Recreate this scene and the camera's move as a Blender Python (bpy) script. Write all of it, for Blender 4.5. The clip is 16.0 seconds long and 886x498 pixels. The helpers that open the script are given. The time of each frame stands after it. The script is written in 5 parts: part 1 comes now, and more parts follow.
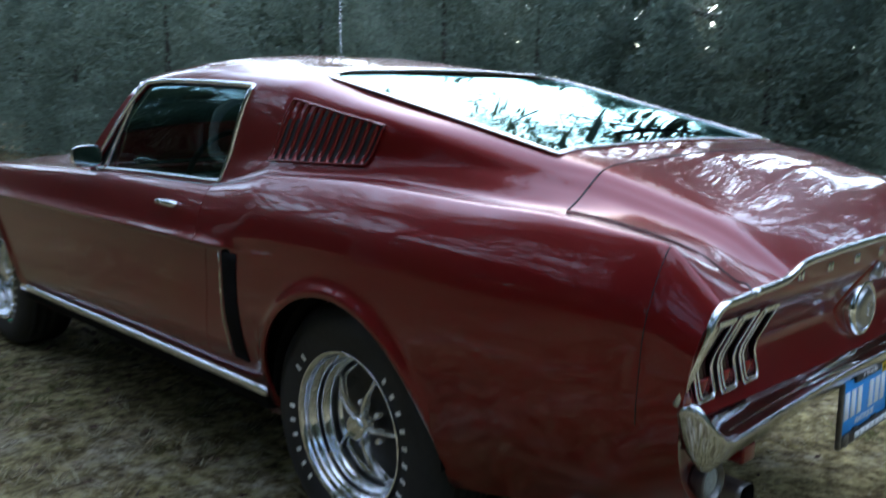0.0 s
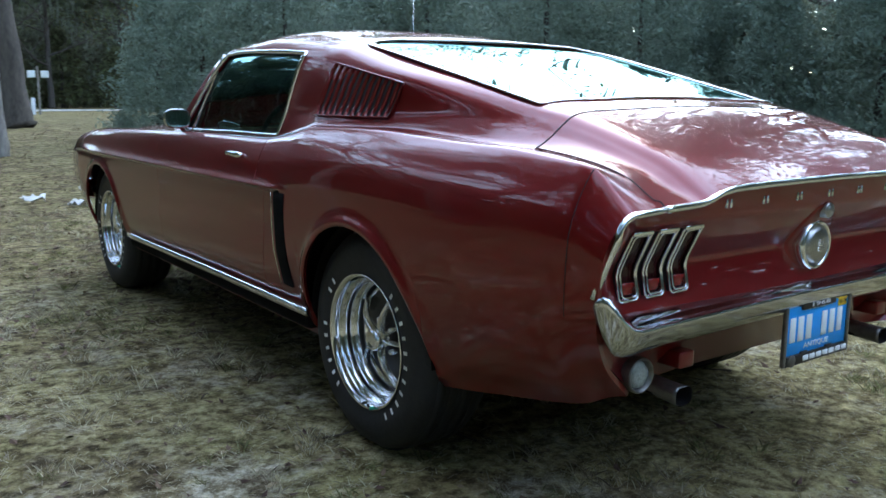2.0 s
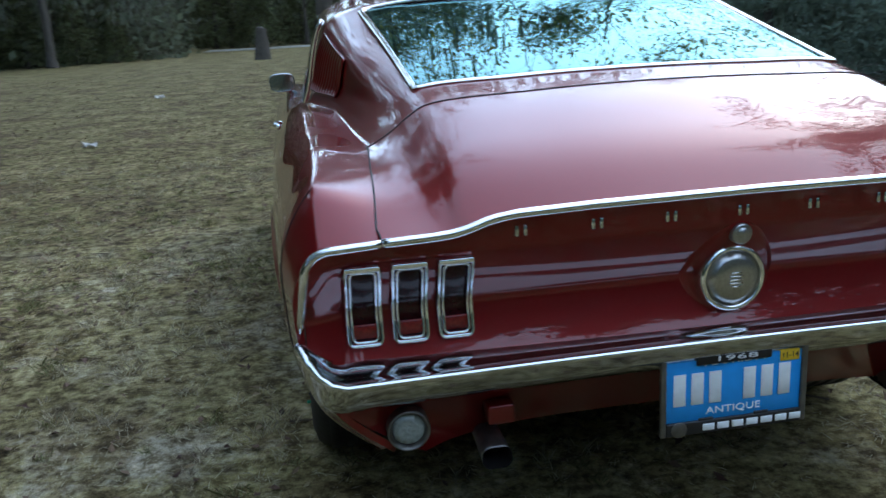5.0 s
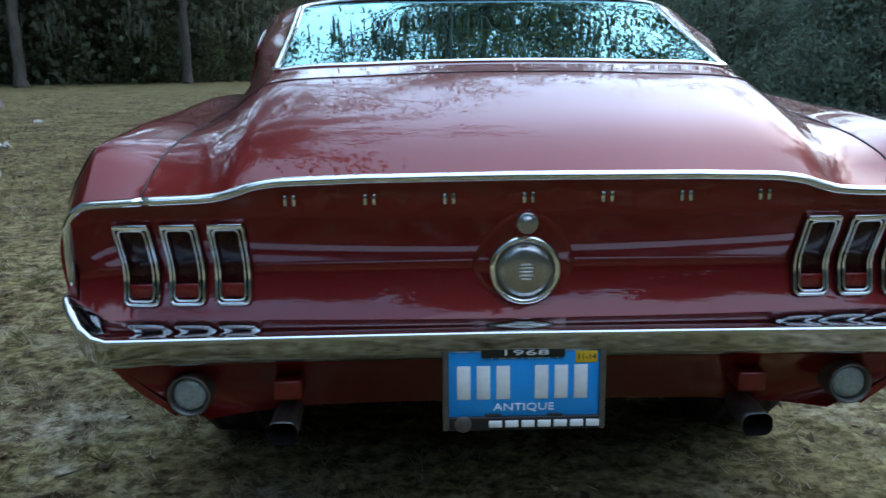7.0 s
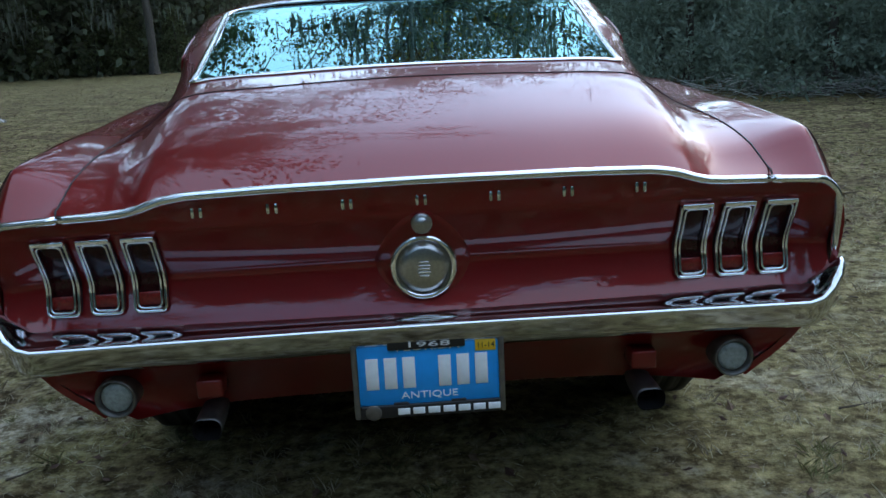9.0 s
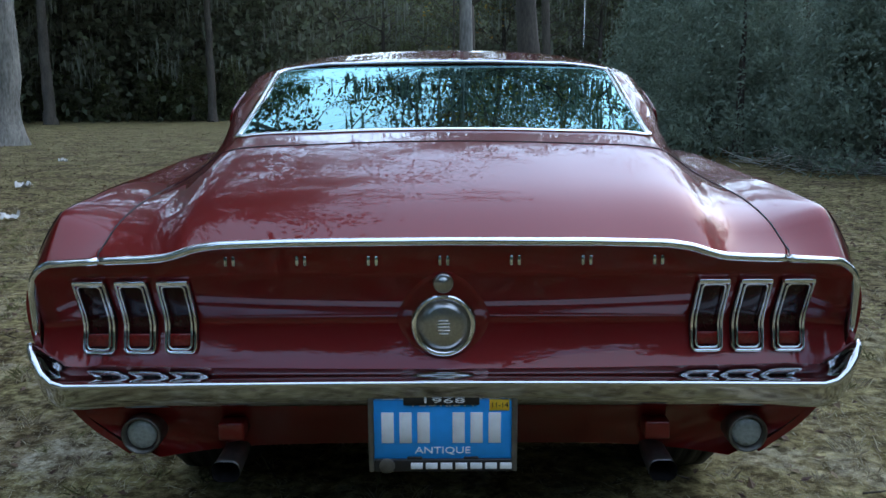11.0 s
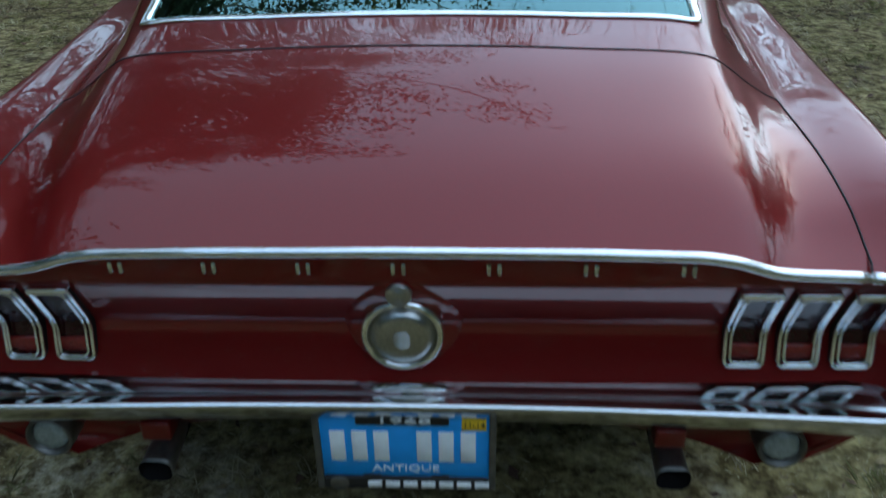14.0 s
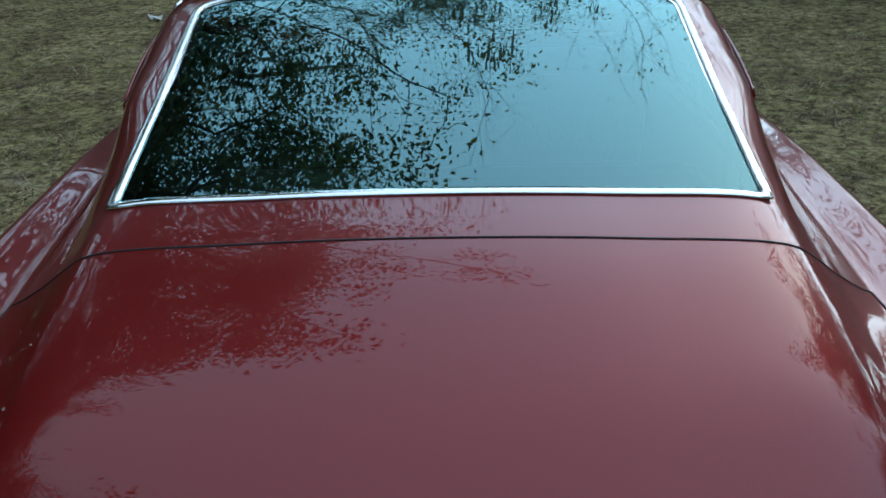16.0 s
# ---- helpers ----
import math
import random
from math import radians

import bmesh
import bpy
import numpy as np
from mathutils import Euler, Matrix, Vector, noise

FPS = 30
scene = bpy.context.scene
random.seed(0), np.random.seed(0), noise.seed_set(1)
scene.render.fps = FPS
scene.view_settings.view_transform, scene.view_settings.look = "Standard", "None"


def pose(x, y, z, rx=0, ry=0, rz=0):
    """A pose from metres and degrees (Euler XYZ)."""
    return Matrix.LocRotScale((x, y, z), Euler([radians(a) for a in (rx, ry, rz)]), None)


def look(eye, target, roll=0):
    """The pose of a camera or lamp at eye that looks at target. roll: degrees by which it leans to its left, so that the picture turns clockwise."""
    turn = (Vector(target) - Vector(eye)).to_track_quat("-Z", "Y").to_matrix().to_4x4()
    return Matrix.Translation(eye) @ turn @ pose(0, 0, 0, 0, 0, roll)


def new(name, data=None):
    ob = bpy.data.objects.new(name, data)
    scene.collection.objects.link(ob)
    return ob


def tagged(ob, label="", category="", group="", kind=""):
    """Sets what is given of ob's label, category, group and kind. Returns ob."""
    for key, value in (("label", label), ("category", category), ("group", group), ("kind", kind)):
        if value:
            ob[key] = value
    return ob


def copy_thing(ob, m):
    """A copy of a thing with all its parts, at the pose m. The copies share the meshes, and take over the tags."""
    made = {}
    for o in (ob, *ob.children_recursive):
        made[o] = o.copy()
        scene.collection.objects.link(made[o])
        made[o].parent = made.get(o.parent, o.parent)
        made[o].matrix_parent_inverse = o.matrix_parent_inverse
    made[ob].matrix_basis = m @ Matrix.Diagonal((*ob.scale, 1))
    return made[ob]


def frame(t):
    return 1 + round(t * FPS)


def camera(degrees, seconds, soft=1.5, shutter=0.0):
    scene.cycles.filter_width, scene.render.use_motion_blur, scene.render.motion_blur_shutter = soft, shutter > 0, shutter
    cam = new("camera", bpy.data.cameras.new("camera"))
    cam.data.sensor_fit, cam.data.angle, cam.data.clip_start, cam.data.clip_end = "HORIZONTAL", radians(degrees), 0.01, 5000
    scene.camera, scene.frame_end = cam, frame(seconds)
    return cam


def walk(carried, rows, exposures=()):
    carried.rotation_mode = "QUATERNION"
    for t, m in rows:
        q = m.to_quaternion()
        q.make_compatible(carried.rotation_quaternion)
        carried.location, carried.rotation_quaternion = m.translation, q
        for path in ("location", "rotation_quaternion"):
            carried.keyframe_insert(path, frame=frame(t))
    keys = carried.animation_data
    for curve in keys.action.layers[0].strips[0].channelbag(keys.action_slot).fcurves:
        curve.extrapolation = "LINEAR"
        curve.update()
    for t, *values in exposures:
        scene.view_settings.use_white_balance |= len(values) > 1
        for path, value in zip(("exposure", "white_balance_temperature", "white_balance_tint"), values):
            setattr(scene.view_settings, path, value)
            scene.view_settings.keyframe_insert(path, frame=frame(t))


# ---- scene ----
cam = camera(54.47, 16.0, shutter=0.5)

PATH = [
    (0, (-2.153, -0.743, 1.200), (-0.752, 0.713, 0.854), 0.2),
    (0.5, (-2.111, -0.900, 1.144), (-0.844, 0.657, 0.728), -1.2),
    (1, (-2.137, -0.982, 1.108), (-0.812, 0.547, 0.778), -0.1),
    (1.5, (-2.225, -1.141, 1.085), (-0.906, 0.365, 0.647), 0.5),
    (2, (-2.165, -1.243, 1.099), (-0.977, 0.389, 0.739), 0.4),
    (2.5, (-2.034, -1.358, 1.137), (-0.905, 0.307, 0.741), 0.7),
    (3, (-1.881, -1.487, 1.231), (-1.002, 0.298, 0.740), 1.0),
    (3.5, (-1.663, -1.467, 1.240), (-0.851, 0.351, 0.750), 0.0),
    (6, (-0.356, -1.568, 1.203), (-0.414, 0.412, 0.675), -4.0),
    (6.5, (-0.229, -1.613, 1.149), (-0.353, 0.378, 0.677), -3.6),
    (7, (-0.192, -1.565, 1.105), (-0.146, 0.435, 0.660), -0.6),
    (7.5, (-0.152, -1.574, 1.142), (-0.057, 0.419, 0.669), -1.2),
    (8, (-0.098, -1.646, 1.141), (0.019, 0.339, 0.643), -3.7),
    (10.5, (-0.005, -1.698, 1.208), (0.008, 0.301, 0.753), -0.5),
    (11, (0.006, -1.730, 1.182), (-0.001, 0.288, 0.824), -0.3),
    (11.5, (0.002, -1.733, 1.224), (0.004, 0.277, 0.822), -0.2),
    (12, (0.037, -1.759, 1.310), (-0.008, 0.233, 0.829), -1.7),
    (12.5, (0.042, -1.733, 1.465), (-0.047, 0.181, 0.736), -2.7),
    (13, (0.008, -1.533, 1.522), (0.038, 0.355, 0.725), -1.8),
    (13.5, (0.066, -1.357, 1.464), (0.065, 0.498, 0.592), -2.4),
    (14, (0.126, -1.124, 1.525), (0.037, 0.654, 0.509), -1.1),
    (14.5, (0.110, -0.948, 1.552), (0.039, 0.852, 0.573), 0.6),
    (15, (0.034, -0.842, 1.553), (0.055, 1.028, 0.714), -1.4),
    (15.5, (-0.006, -0.789, 1.595), (0.016, 1.089, 0.775), -0.2),
    (16, (0.010, -0.777, 1.591), (0.003, 1.091, 0.746), -1.0),
]
walk(cam, [(t, look(eye, target, roll)) for t, eye, target, roll in PATH], exposures=[(0, 2.58, 6700, 8), (1, 2.88, 6600, 6), (2.5, 2.85, 6600, 6), (3.5, 2.75, 6600, 6), (6, 2.05, 6600, 2), (7, 2.28, 6600, 2), (8, 2.12, 6600, 2), (11.5, 2.05, 6650, 6), (13, 2.1, 6700, 2), (14.5, 1.78, 6850, -6), (15.2, 1.82, 6900, -6), (16, 1.8, 6900, -6)])

# ---------------------------------------------------------------- light
SUN_AZ, SUN_EL = 52.0, 38.0          # degrees from straight ahead towards the right, and above the horizon
world = bpy.data.worlds.new("sky")
scene.world = world
world.use_nodes = True
wn = world.node_tree
wn.nodes.clear()
sky = wn.nodes.new("ShaderNodeTexSky")
sky.sky_type, sky.sun_disc = "NISHITA", False
sky.sun_elevation, sky.sun_rotation = radians(SUN_EL), radians(SUN_AZ)
sky.air_density, sky.dust_density, sky.ozone_density = 1.0, 0.40, 1.5
bg = wn.nodes.new("ShaderNodeBackground")
bg.inputs[1].default_value = 0.185
wo = wn.nodes.new("ShaderNodeOutputWorld")
wn.links.new(sky.outputs[0], bg.inputs[0])
wn.links.new(bg.outputs[0], wo.inputs[0])
sun_way = Vector((math.sin(radians(SUN_AZ)) * math.cos(radians(SUN_EL)), math.cos(radians(SUN_AZ)) * math.cos(radians(SUN_EL)), math.sin(radians(SUN_EL))))
sun = new("sun", bpy.data.lights.new("sun", "SUN"))
sun.data.energy, sun.data.angle, sun.data.color = 0.45, radians(179), (1.0, 0.97, 0.93)
sun.matrix_world = look(sun_way * 60, (0, 0, 0))


# ---------------------------------------------------------------- materials
def mat(name, color=(0.5, 0.5, 0.5), rough=0.5, metal=0.0, coat=0.0, grain=0.0, scale=20.0, bump=0.0, dark=None, light=None, spec=0.5, coarse=0.0, coarse_scale=2.0, rand=0.0, coat_ior=1.58, trans=0.0, ior=1.45, emit=0.0, stretch=1.0):
    m = bpy.data.materials.new(name)
    m.use_nodes = True
    nt = m.node_tree
    b = nt.nodes["Principled BSDF"]
    b.inputs["Base Color"].default_value = (*color, 1)
    b.inputs["Roughness"].default_value = rough
    b.inputs["Metallic"].default_value = metal
    b.inputs["Coat Weight"].default_value = coat
    b.inputs["Coat Roughness"].default_value = 0.02
    b.inputs["Coat IOR"].default_value = coat_ior
    b.inputs["Specular IOR Level"].default_value = spec
    b.inputs["Transmission Weight"].default_value = trans
    b.inputs["IOR"].default_value = ior
    tc = nt.nodes.new("ShaderNodeTexCoord")
    mp = nt.nodes.new("ShaderNodeMapping")
    mp.inputs["Scale"].default_value = (1, 1, stretch)
    nt.links.new(tc.outputs["Object"], mp.inputs["Vector"])
    last = None
    if grain or coarse:
        def layer(sc, amount, prev, detail):
            n = nt.nodes.new("ShaderNodeTexNoise")
            n.inputs["Scale"].default_value, n.inputs["Detail"].default_value = sc, detail
            nt.links.new(mp.outputs["Vector"], n.inputs["Vector"])
            r = nt.nodes.new("ShaderNodeValToRGB")
            r.color_ramp.elements[0].position, r.color_ramp.elements[1].position = 0.32, 0.68
            lo = dark or tuple(c * (1 - amount) for c in color)
            hi = light or tuple(min(1, c * (1 + amount)) for c in color)
            r.color_ramp.elements[0].color, r.color_ramp.elements[1].color = (*lo, 1), (*hi, 1)
            nt.links.new(n.outputs["Fac"], r.inputs["Fac"])
            if prev is None:
                return r.outputs["Color"]
            mx = nt.nodes.new("ShaderNodeMix")
            mx.data_type = "RGBA"
            mx.inputs["Factor"].default_value = 0.5
            nt.links.new(prev, mx.inputs["A"])
            nt.links.new(r.outputs["Color"], mx.inputs["B"])
            return mx.outputs["Result"]
        if coarse:
            last = layer(coarse_scale, coarse, last, 4)
        if grain:
            last = layer(scale, grain, last, 8)
    if rand:
        ge = nt.nodes.new("ShaderNodeNewGeometry")
        hs = nt.nodes.new("ShaderNodeHueSaturation")
        mr = nt.nodes.new("ShaderNodeMapRange")
        mr.inputs["To Min"].default_value, mr.inputs["To Max"].default_value = 1 - rand, 1 + rand
        nt.links.new(ge.outputs["Random Per Island"], mr.inputs["Value"])
        nt.links.new(mr.outputs["Result"], hs.inputs["Value"])
        mh = nt.nodes.new("ShaderNodeMapRange")
        mh.inputs["To Min"].default_value, mh.inputs["To Max"].default_value = 0.5 - rand * 0.05, 0.5 + rand * 0.05
        nt.links.new(ge.outputs["Random Per Island"], mh.inputs["Value"])
        nt.links.new(mh.outputs["Result"], hs.inputs["Hue"])
        hs.inputs["Color"].default_value = (*color, 1)
        if last is not None:
            nt.links.new(last, hs.inputs["Color"])
        last = hs.outputs["Color"]
    if last is not None:
        nt.links.new(last, b.inputs["Base Color"])
    if bump:
        n = nt.nodes.new("ShaderNodeTexNoise")
        n.inputs["Scale"].default_value, n.inputs["Detail"].default_value = scale, 6
        nt.links.new(mp.outputs["Vector"], n.inputs["Vector"])
        bp = nt.nodes.new("ShaderNodeBump")
        bp.inputs["Strength"].default_value, bp.inputs["Distance"].default_value = bump, 0.01
        nt.links.new(n.outputs["Fac"], bp.inputs["Height"])
        nt.links.new(bp.outputs["Normal"], b.inputs["Normal"])
    if emit:
        b.inputs["Emission Color"].default_value = (*color, 1)
        b.inputs["Emission Strength"].default_value = emit
    return m


PAINT = mat("candy_red_paint", (0.158, 0.0070, 0.0074), rough=0.34, metal=0.38, spec=0.10, coat=1.0, coat_ior=1.45, grain=0.12, scale=420.0, coarse=0.05, coarse_scale=1.5)
CHROME = mat("chrome", (0.78, 0.79, 0.80), rough=0.06, metal=1.0, grain=0.05, scale=40.0)
CHROME_AGED = mat("aged_bumper_chrome", (0.62, 0.63, 0.64), rough=0.09, metal=1.0, grain=0.10, scale=70.0, coarse=0.10, coarse_scale=5.0)
CHROME_DULL = mat("worn_chrome", (0.62, 0.62, 0.60), rough=0.14, metal=1.0, grain=0.12, scale=60.0)
ALUMINIUM = mat("spun_aluminium", (0.40, 0.40, 0.39), rough=0.28, metal=1.0, grain=0.12, scale=160.0)
BLACK = mat("black_rubber_seal", (0.010, 0.010, 0.011), rough=0.6, grain=0.2, scale=50)
UNDER = mat("underbody_black", (0.010, 0.009, 0.009), rough=0.95, spec=0.05, grain=0.4, scale=12, coarse=0.3)
RUBBER = mat("tyre_rubber", (0.016, 0.016, 0.017), rough=0.62, grain=0.25, scale=70, coarse=0.25, coarse_scale=6, bump=0.15)
WHITE_RUBBER = mat("raised_white_rubber", (0.80, 0.80, 0.78), rough=0.6, grain=0.08, scale=80)
VALVE_GREEN = mat("green_plastic", (0.02, 0.30, 0.16), rough=0.45, grain=0.1, scale=60)
WHEEL_DARK = mat("wheel_pocket_black", (0.02, 0.02, 0.021), rough=0.45, grain=0.2, scale=40)
LENS_RED = mat("dark_red_lens", (0.022, 0.0022, 0.0035), rough=0.15, spec=0.25, coat=0.15, grain=0.15, scale=200)
LENS_BRIGHT = mat("red_reflector", (0.16, 0.010, 0.008), rough=0.25, coat=0.3, grain=0.2, scale=180)
LENS_CLEAR = mat("ribbed_clear_lens", (0.25, 0.28, 0.26), rough=0.22, coat=0.5, grain=0.18, scale=130, bump=0.3)
VINYL = mat("black_vinyl", (0.022, 0.022, 0.024), rough=0.48, grain=0.25, scale=90, bump=0.2)
PLATE_BLUE = mat("plate_blue", (0.018, 0.31, 0.76), rough=0.38, grain=0.06, scale=30)
PLATE_WHITE = mat("plate_white", (0.84, 0.86, 0.86), rough=0.45, grain=0.05, scale=60)
STICKER = mat("sticker_yellow", (0.80, 0.50, 0.03), rough=0.5, grain=0.05, scale=60)
PLATE_STEEL = mat("plate_frame_steel", (0.16, 0.155, 0.145), rough=0.42, metal=0.8, grain=0.2, scale=50)
BLACK_ENAMEL = mat("black_enamel", (0.012, 0.012, 0.013), rough=0.35, grain=0.1, scale=40)


def glass_mat(name, tint, rough=0.0):
    m = bpy.data.materials.new(name)
    m.use_nodes = True
    nt = m.node_tree
    nt.nodes.clear()
    out = nt.nodes.new("ShaderNodeOutputMaterial")
    mix = nt.nodes.new("ShaderNodeMixShader")
    fr = nt.nodes.new("ShaderNodeFresnel")
    fr.inputs["IOR"].default_value = 1.95
    tr = nt.nodes.new("ShaderNodeBsdfTransparent")
    tr.inputs["Color"].default_value = (*tint, 1)
    gl = nt.nodes.new("ShaderNodeBsdfGlossy")
    gl.inputs["Roughness"].default_value = rough
    gl.inputs["Color"].default_value = (0.58, 1.0, 1.0, 1)
    nt.links.new(fr.outputs[0], mix.inputs[0])
    nt.links.new(tr.outputs[0], mix.inputs[1])
    nt.links.new(gl.outputs[0], mix.inputs[2])
    nt.links.new(mix.outputs[0], out.inputs[0])
    return m


def leaf_mat(name, color, rand):
    """Thin leaves that let light through."""
    m = mat(name, color, rough=0.65, rand=rand, spec=0.25)
    nt = m.node_tree
    b = nt.nodes["Principled BSDF"]
    src = b.inputs["Base Color"].links[0].from_socket
    tl = nt.nodes.new("ShaderNodeBsdfTranslucent")
    nt.links.new(src, tl.inputs["Color"])
    mx = nt.nodes.new("ShaderNodeMixShader")
    mx.inputs[0].default_value = 0.45
    nt.links.new(b.outputs[0], mx.inputs[1])
    nt.links.new(tl.outputs[0], mx.inputs[2])
    nt.links.new(mx.outputs[0], nt.nodes["Material Output"].inputs[0])
    return m


GLASS = glass_mat("tinted_car_glass", (0.17, 0.25, 0.25))


# ---------------------------------------------------------------- mesh helpers
def link_mesh(name, me, material, parent=None, label="", smooth=True):
    if material is not None:
        me.materials.append(material)
    if smooth:
        me.polygons.foreach_set("use_smooth", [True] * len(me.polygons))
    ob = new(name, me)
    if parent is not None:
        ob.parent = parent
    if label:
        ob["label"] = label
    return ob


def part(name, bm, material, parent=None, label="", smooth=True):
    me = bpy.data.meshes.new(name)
    bm.to_mesh(me)
    bm.free()
    return link_mesh(name, me, material, parent, label, smooth)


def raw(name, verts, faces, material, parent=None, label="", smooth=True):
    me = bpy.data.meshes.new(name)
    me.from_pydata([tuple(map(float, v)) for v in verts], [], [tuple(map(int, f)) for f in faces])
    me.update()
    return link_mesh(name, me, material, parent, label, smooth)


def thing(name, label, category, at=(0, 0, 0), group="", kind=""):
    e = new(name)
    e.location = at
    e.empty_display_size = 0.1
    return tagged(e, label, category, group, kind)


def box_bm(x0, x1, y0, y1, z0, z1, bevel=0.0, seg=2):
    bm = bmesh.new()
    bmesh.ops.create_cube(bm, size=1)
    for v in bm.verts:
        v.co = Vector(((x0 + x1) / 2 + v.co.x * (x1 - x0), (y0 + y1) / 2 + v.co.y * (y1 - y0), (z0 + z1) / 2 + v.co.z * (z1 - z0)))
    if bevel:
        bmesh.ops.bevel(bm, geom=bm.edges[:], offset=bevel, segments=seg, affect="EDGES", profile=0.6)
    return bm


def sweep(points, radius, closed=False, sides=8, flat=1.0, up=(0, 0, 1), caps=True, carry=False):
    """A tube along points; flat squeezes it across the up direction. radius may be a list."""
    pts = [Vector(p) for p in points]
    n = len(pts)
    rad = radius if isinstance(radius, (list, tuple)) else [radius] * n
    verts, faces = [], []
    for i, p in enumerate(pts):
        a = pts[(i - 1) % n] if (closed or i > 0) else p
        b = pts[(i + 1) % n] if (closed or i < n - 1) else p
        t = (b - a).normalized()
        u = Vector(up)
        s = t.cross(u)
        if s.length < 1e-4:
            s = t.cross(Vector((1, 0, 0)))
        s.normalize()
        if carry:
            s = (last - t * last.dot(t)).normalized() if i else (s if abs(t.z) < .9 else t.cross(Vector((0, 1, 0))).normalized())
            last = s
        w = s.cross(t).normalized()
        for k in range(sides):
            an = 2 * math.pi * k / sides
            verts.append(p + s * (math.cos(an) * rad[i] * flat) + w * (math.sin(an) * rad[i]))
    for i in range(n if closed else n - 1):
        j = (i + 1) % n
        for k in range(sides):
            l = (k + 1) % sides
            faces.append((i * sides + k, i * sides + l, j * sides + l, j * sides + k))
    if not closed and caps:
        faces.append(tuple(range(sides))[::-1])
        faces.append(tuple((n - 1) * sides + k for k in range(sides)))
    return verts, faces


def lathe(profile, segments=40, axis="x", centre=(0, 0, 0), sign=1):
    """Turn a profile of (along the axis, radius) round the axis."""
    verts, faces = [], []
    n = len(profile)
    for s in range(segments):
        an = 2 * math.pi * s / segments
        c, d = math.cos(an), math.sin(an)
        for a, r in profile:
            if axis == "x":
                verts.append((centre[0] + sign * a, centre[1] + r * c, centre[2] + r * d))
            elif axis == "y":
                verts.append((centre[0] + r * c, centre[1] + sign * a, centre[2] + r * d))
            else:
                verts.append((centre[0] + r * c, centre[1] + r * d, centre[2] + sign * a))
    for s in range(segments):
        t = (s + 1) % segments
        for i in range(n - 1):
            faces.append((s * n + i, t * n + i, t * n + i + 1, s * n + i + 1))
    return verts, faces


def text_mesh(name, words, size, material, m, parent, depth=0.0008, width=0.0, bold=0.0):
    cu = bpy.data.curves.new(name, "FONT")
    cu.body, cu.size, cu.extrude, cu.align_x, cu.align_y = words, size, depth, "CENTER", "CENTER"
    cu.resolution_u, cu.offset = 2, bold
    tmp = new(name, cu)
    dg = bpy.context.evaluated_depsgraph_get()
    me = bpy.data.meshes.new_from_object(tmp.evaluated_get(dg))
    bpy.data.objects.remove(tmp)
    bpy.data.curves.remove(cu)
    xs = [v.co.x for v in me.vertices]
    if width and xs:
        f = width / (max(xs) - min(xs))
        me.transform(Matrix.Diagonal((f, 1, 1, 1)))
    me.transform(m)
    me.materials.clear()
    return link_mesh(name, me, material, parent, smooth=False)


def pchip(xs, ys, q):
    xs, ys, q = np.asarray(xs, float), np.asarray(ys, float), np.asarray(q, float)
    h, d = np.diff(xs), np.diff(ys) / np.diff(xs)
    m = np.zeros(len(xs))
    for i in range(1, len(xs) - 1):
        if d[i - 1] * d[i] > 0:
            w1, w2 = 2 * h[i] + h[i - 1], h[i] + 2 * h[i - 1]
            m[i] = (w1 + w2) / (w1 / d[i - 1] + w2 / d[i])
    m[0], m[-1] = d[0], d[-1]
    k = np.clip(np.searchsorted(xs, q) - 1, 0, len(xs) - 2)
    t = np.clip((q - xs[k]) / h[k], 0, 1)
    return (2 * t**3 - 3 * t**2 + 1) * ys[k] + (t**3 - 2 * t**2 + t) * h[k] * m[k] + (3 * t**2 - 2 * t**3) * ys[k + 1] + (t**3 - t**2) * h[k] * m[k + 1]


def spline(xs, ys, q):
    """Natural cubic spline."""
    xs, ys, q = np.asarray(xs, float), np.asarray(ys, float), np.asarray(q, float)
    n, h = len(xs), np.diff(xs)
    A, r = np.eye(n), np.zeros(n)
    for i in range(1, n - 1):
        A[i, i - 1], A[i, i], A[i, i + 1] = h[i - 1], 2 * (h[i - 1] + h[i]), h[i]
        r[i] = 6 * ((ys[i + 1] - ys[i]) / h[i] - (ys[i] - ys[i - 1]) / h[i - 1])
    m = np.linalg.solve(A, r)
    k = np.clip(np.searchsorted(xs, q) - 1, 0, n - 2)
    a, b = (xs[k + 1] - q) / h[k], (q - xs[k]) / h[k]
    return a * ys[k] + b * ys[k + 1] + ((a**3 - a) * m[k] + (b**3 - b) * m[k + 1]) * h[k] ** 2 / 6


def smooth(a, b, v):
    t = min(1, max(0, (v - a) / (b - a)))
    return t * t * (3 - 2 * t)


# ---------------------------------------------------------------- ground
def height(x, y):
    d = max(0.0, math.hypot(x, y - 1.5) - 3.5)
    return (noise.noise((x * 0.25, y * 0.25, 0)) * 0.05 + noise.noise((x * 0.9, y * 0.9, 3)) * 0.02) * min(1, d / 6)


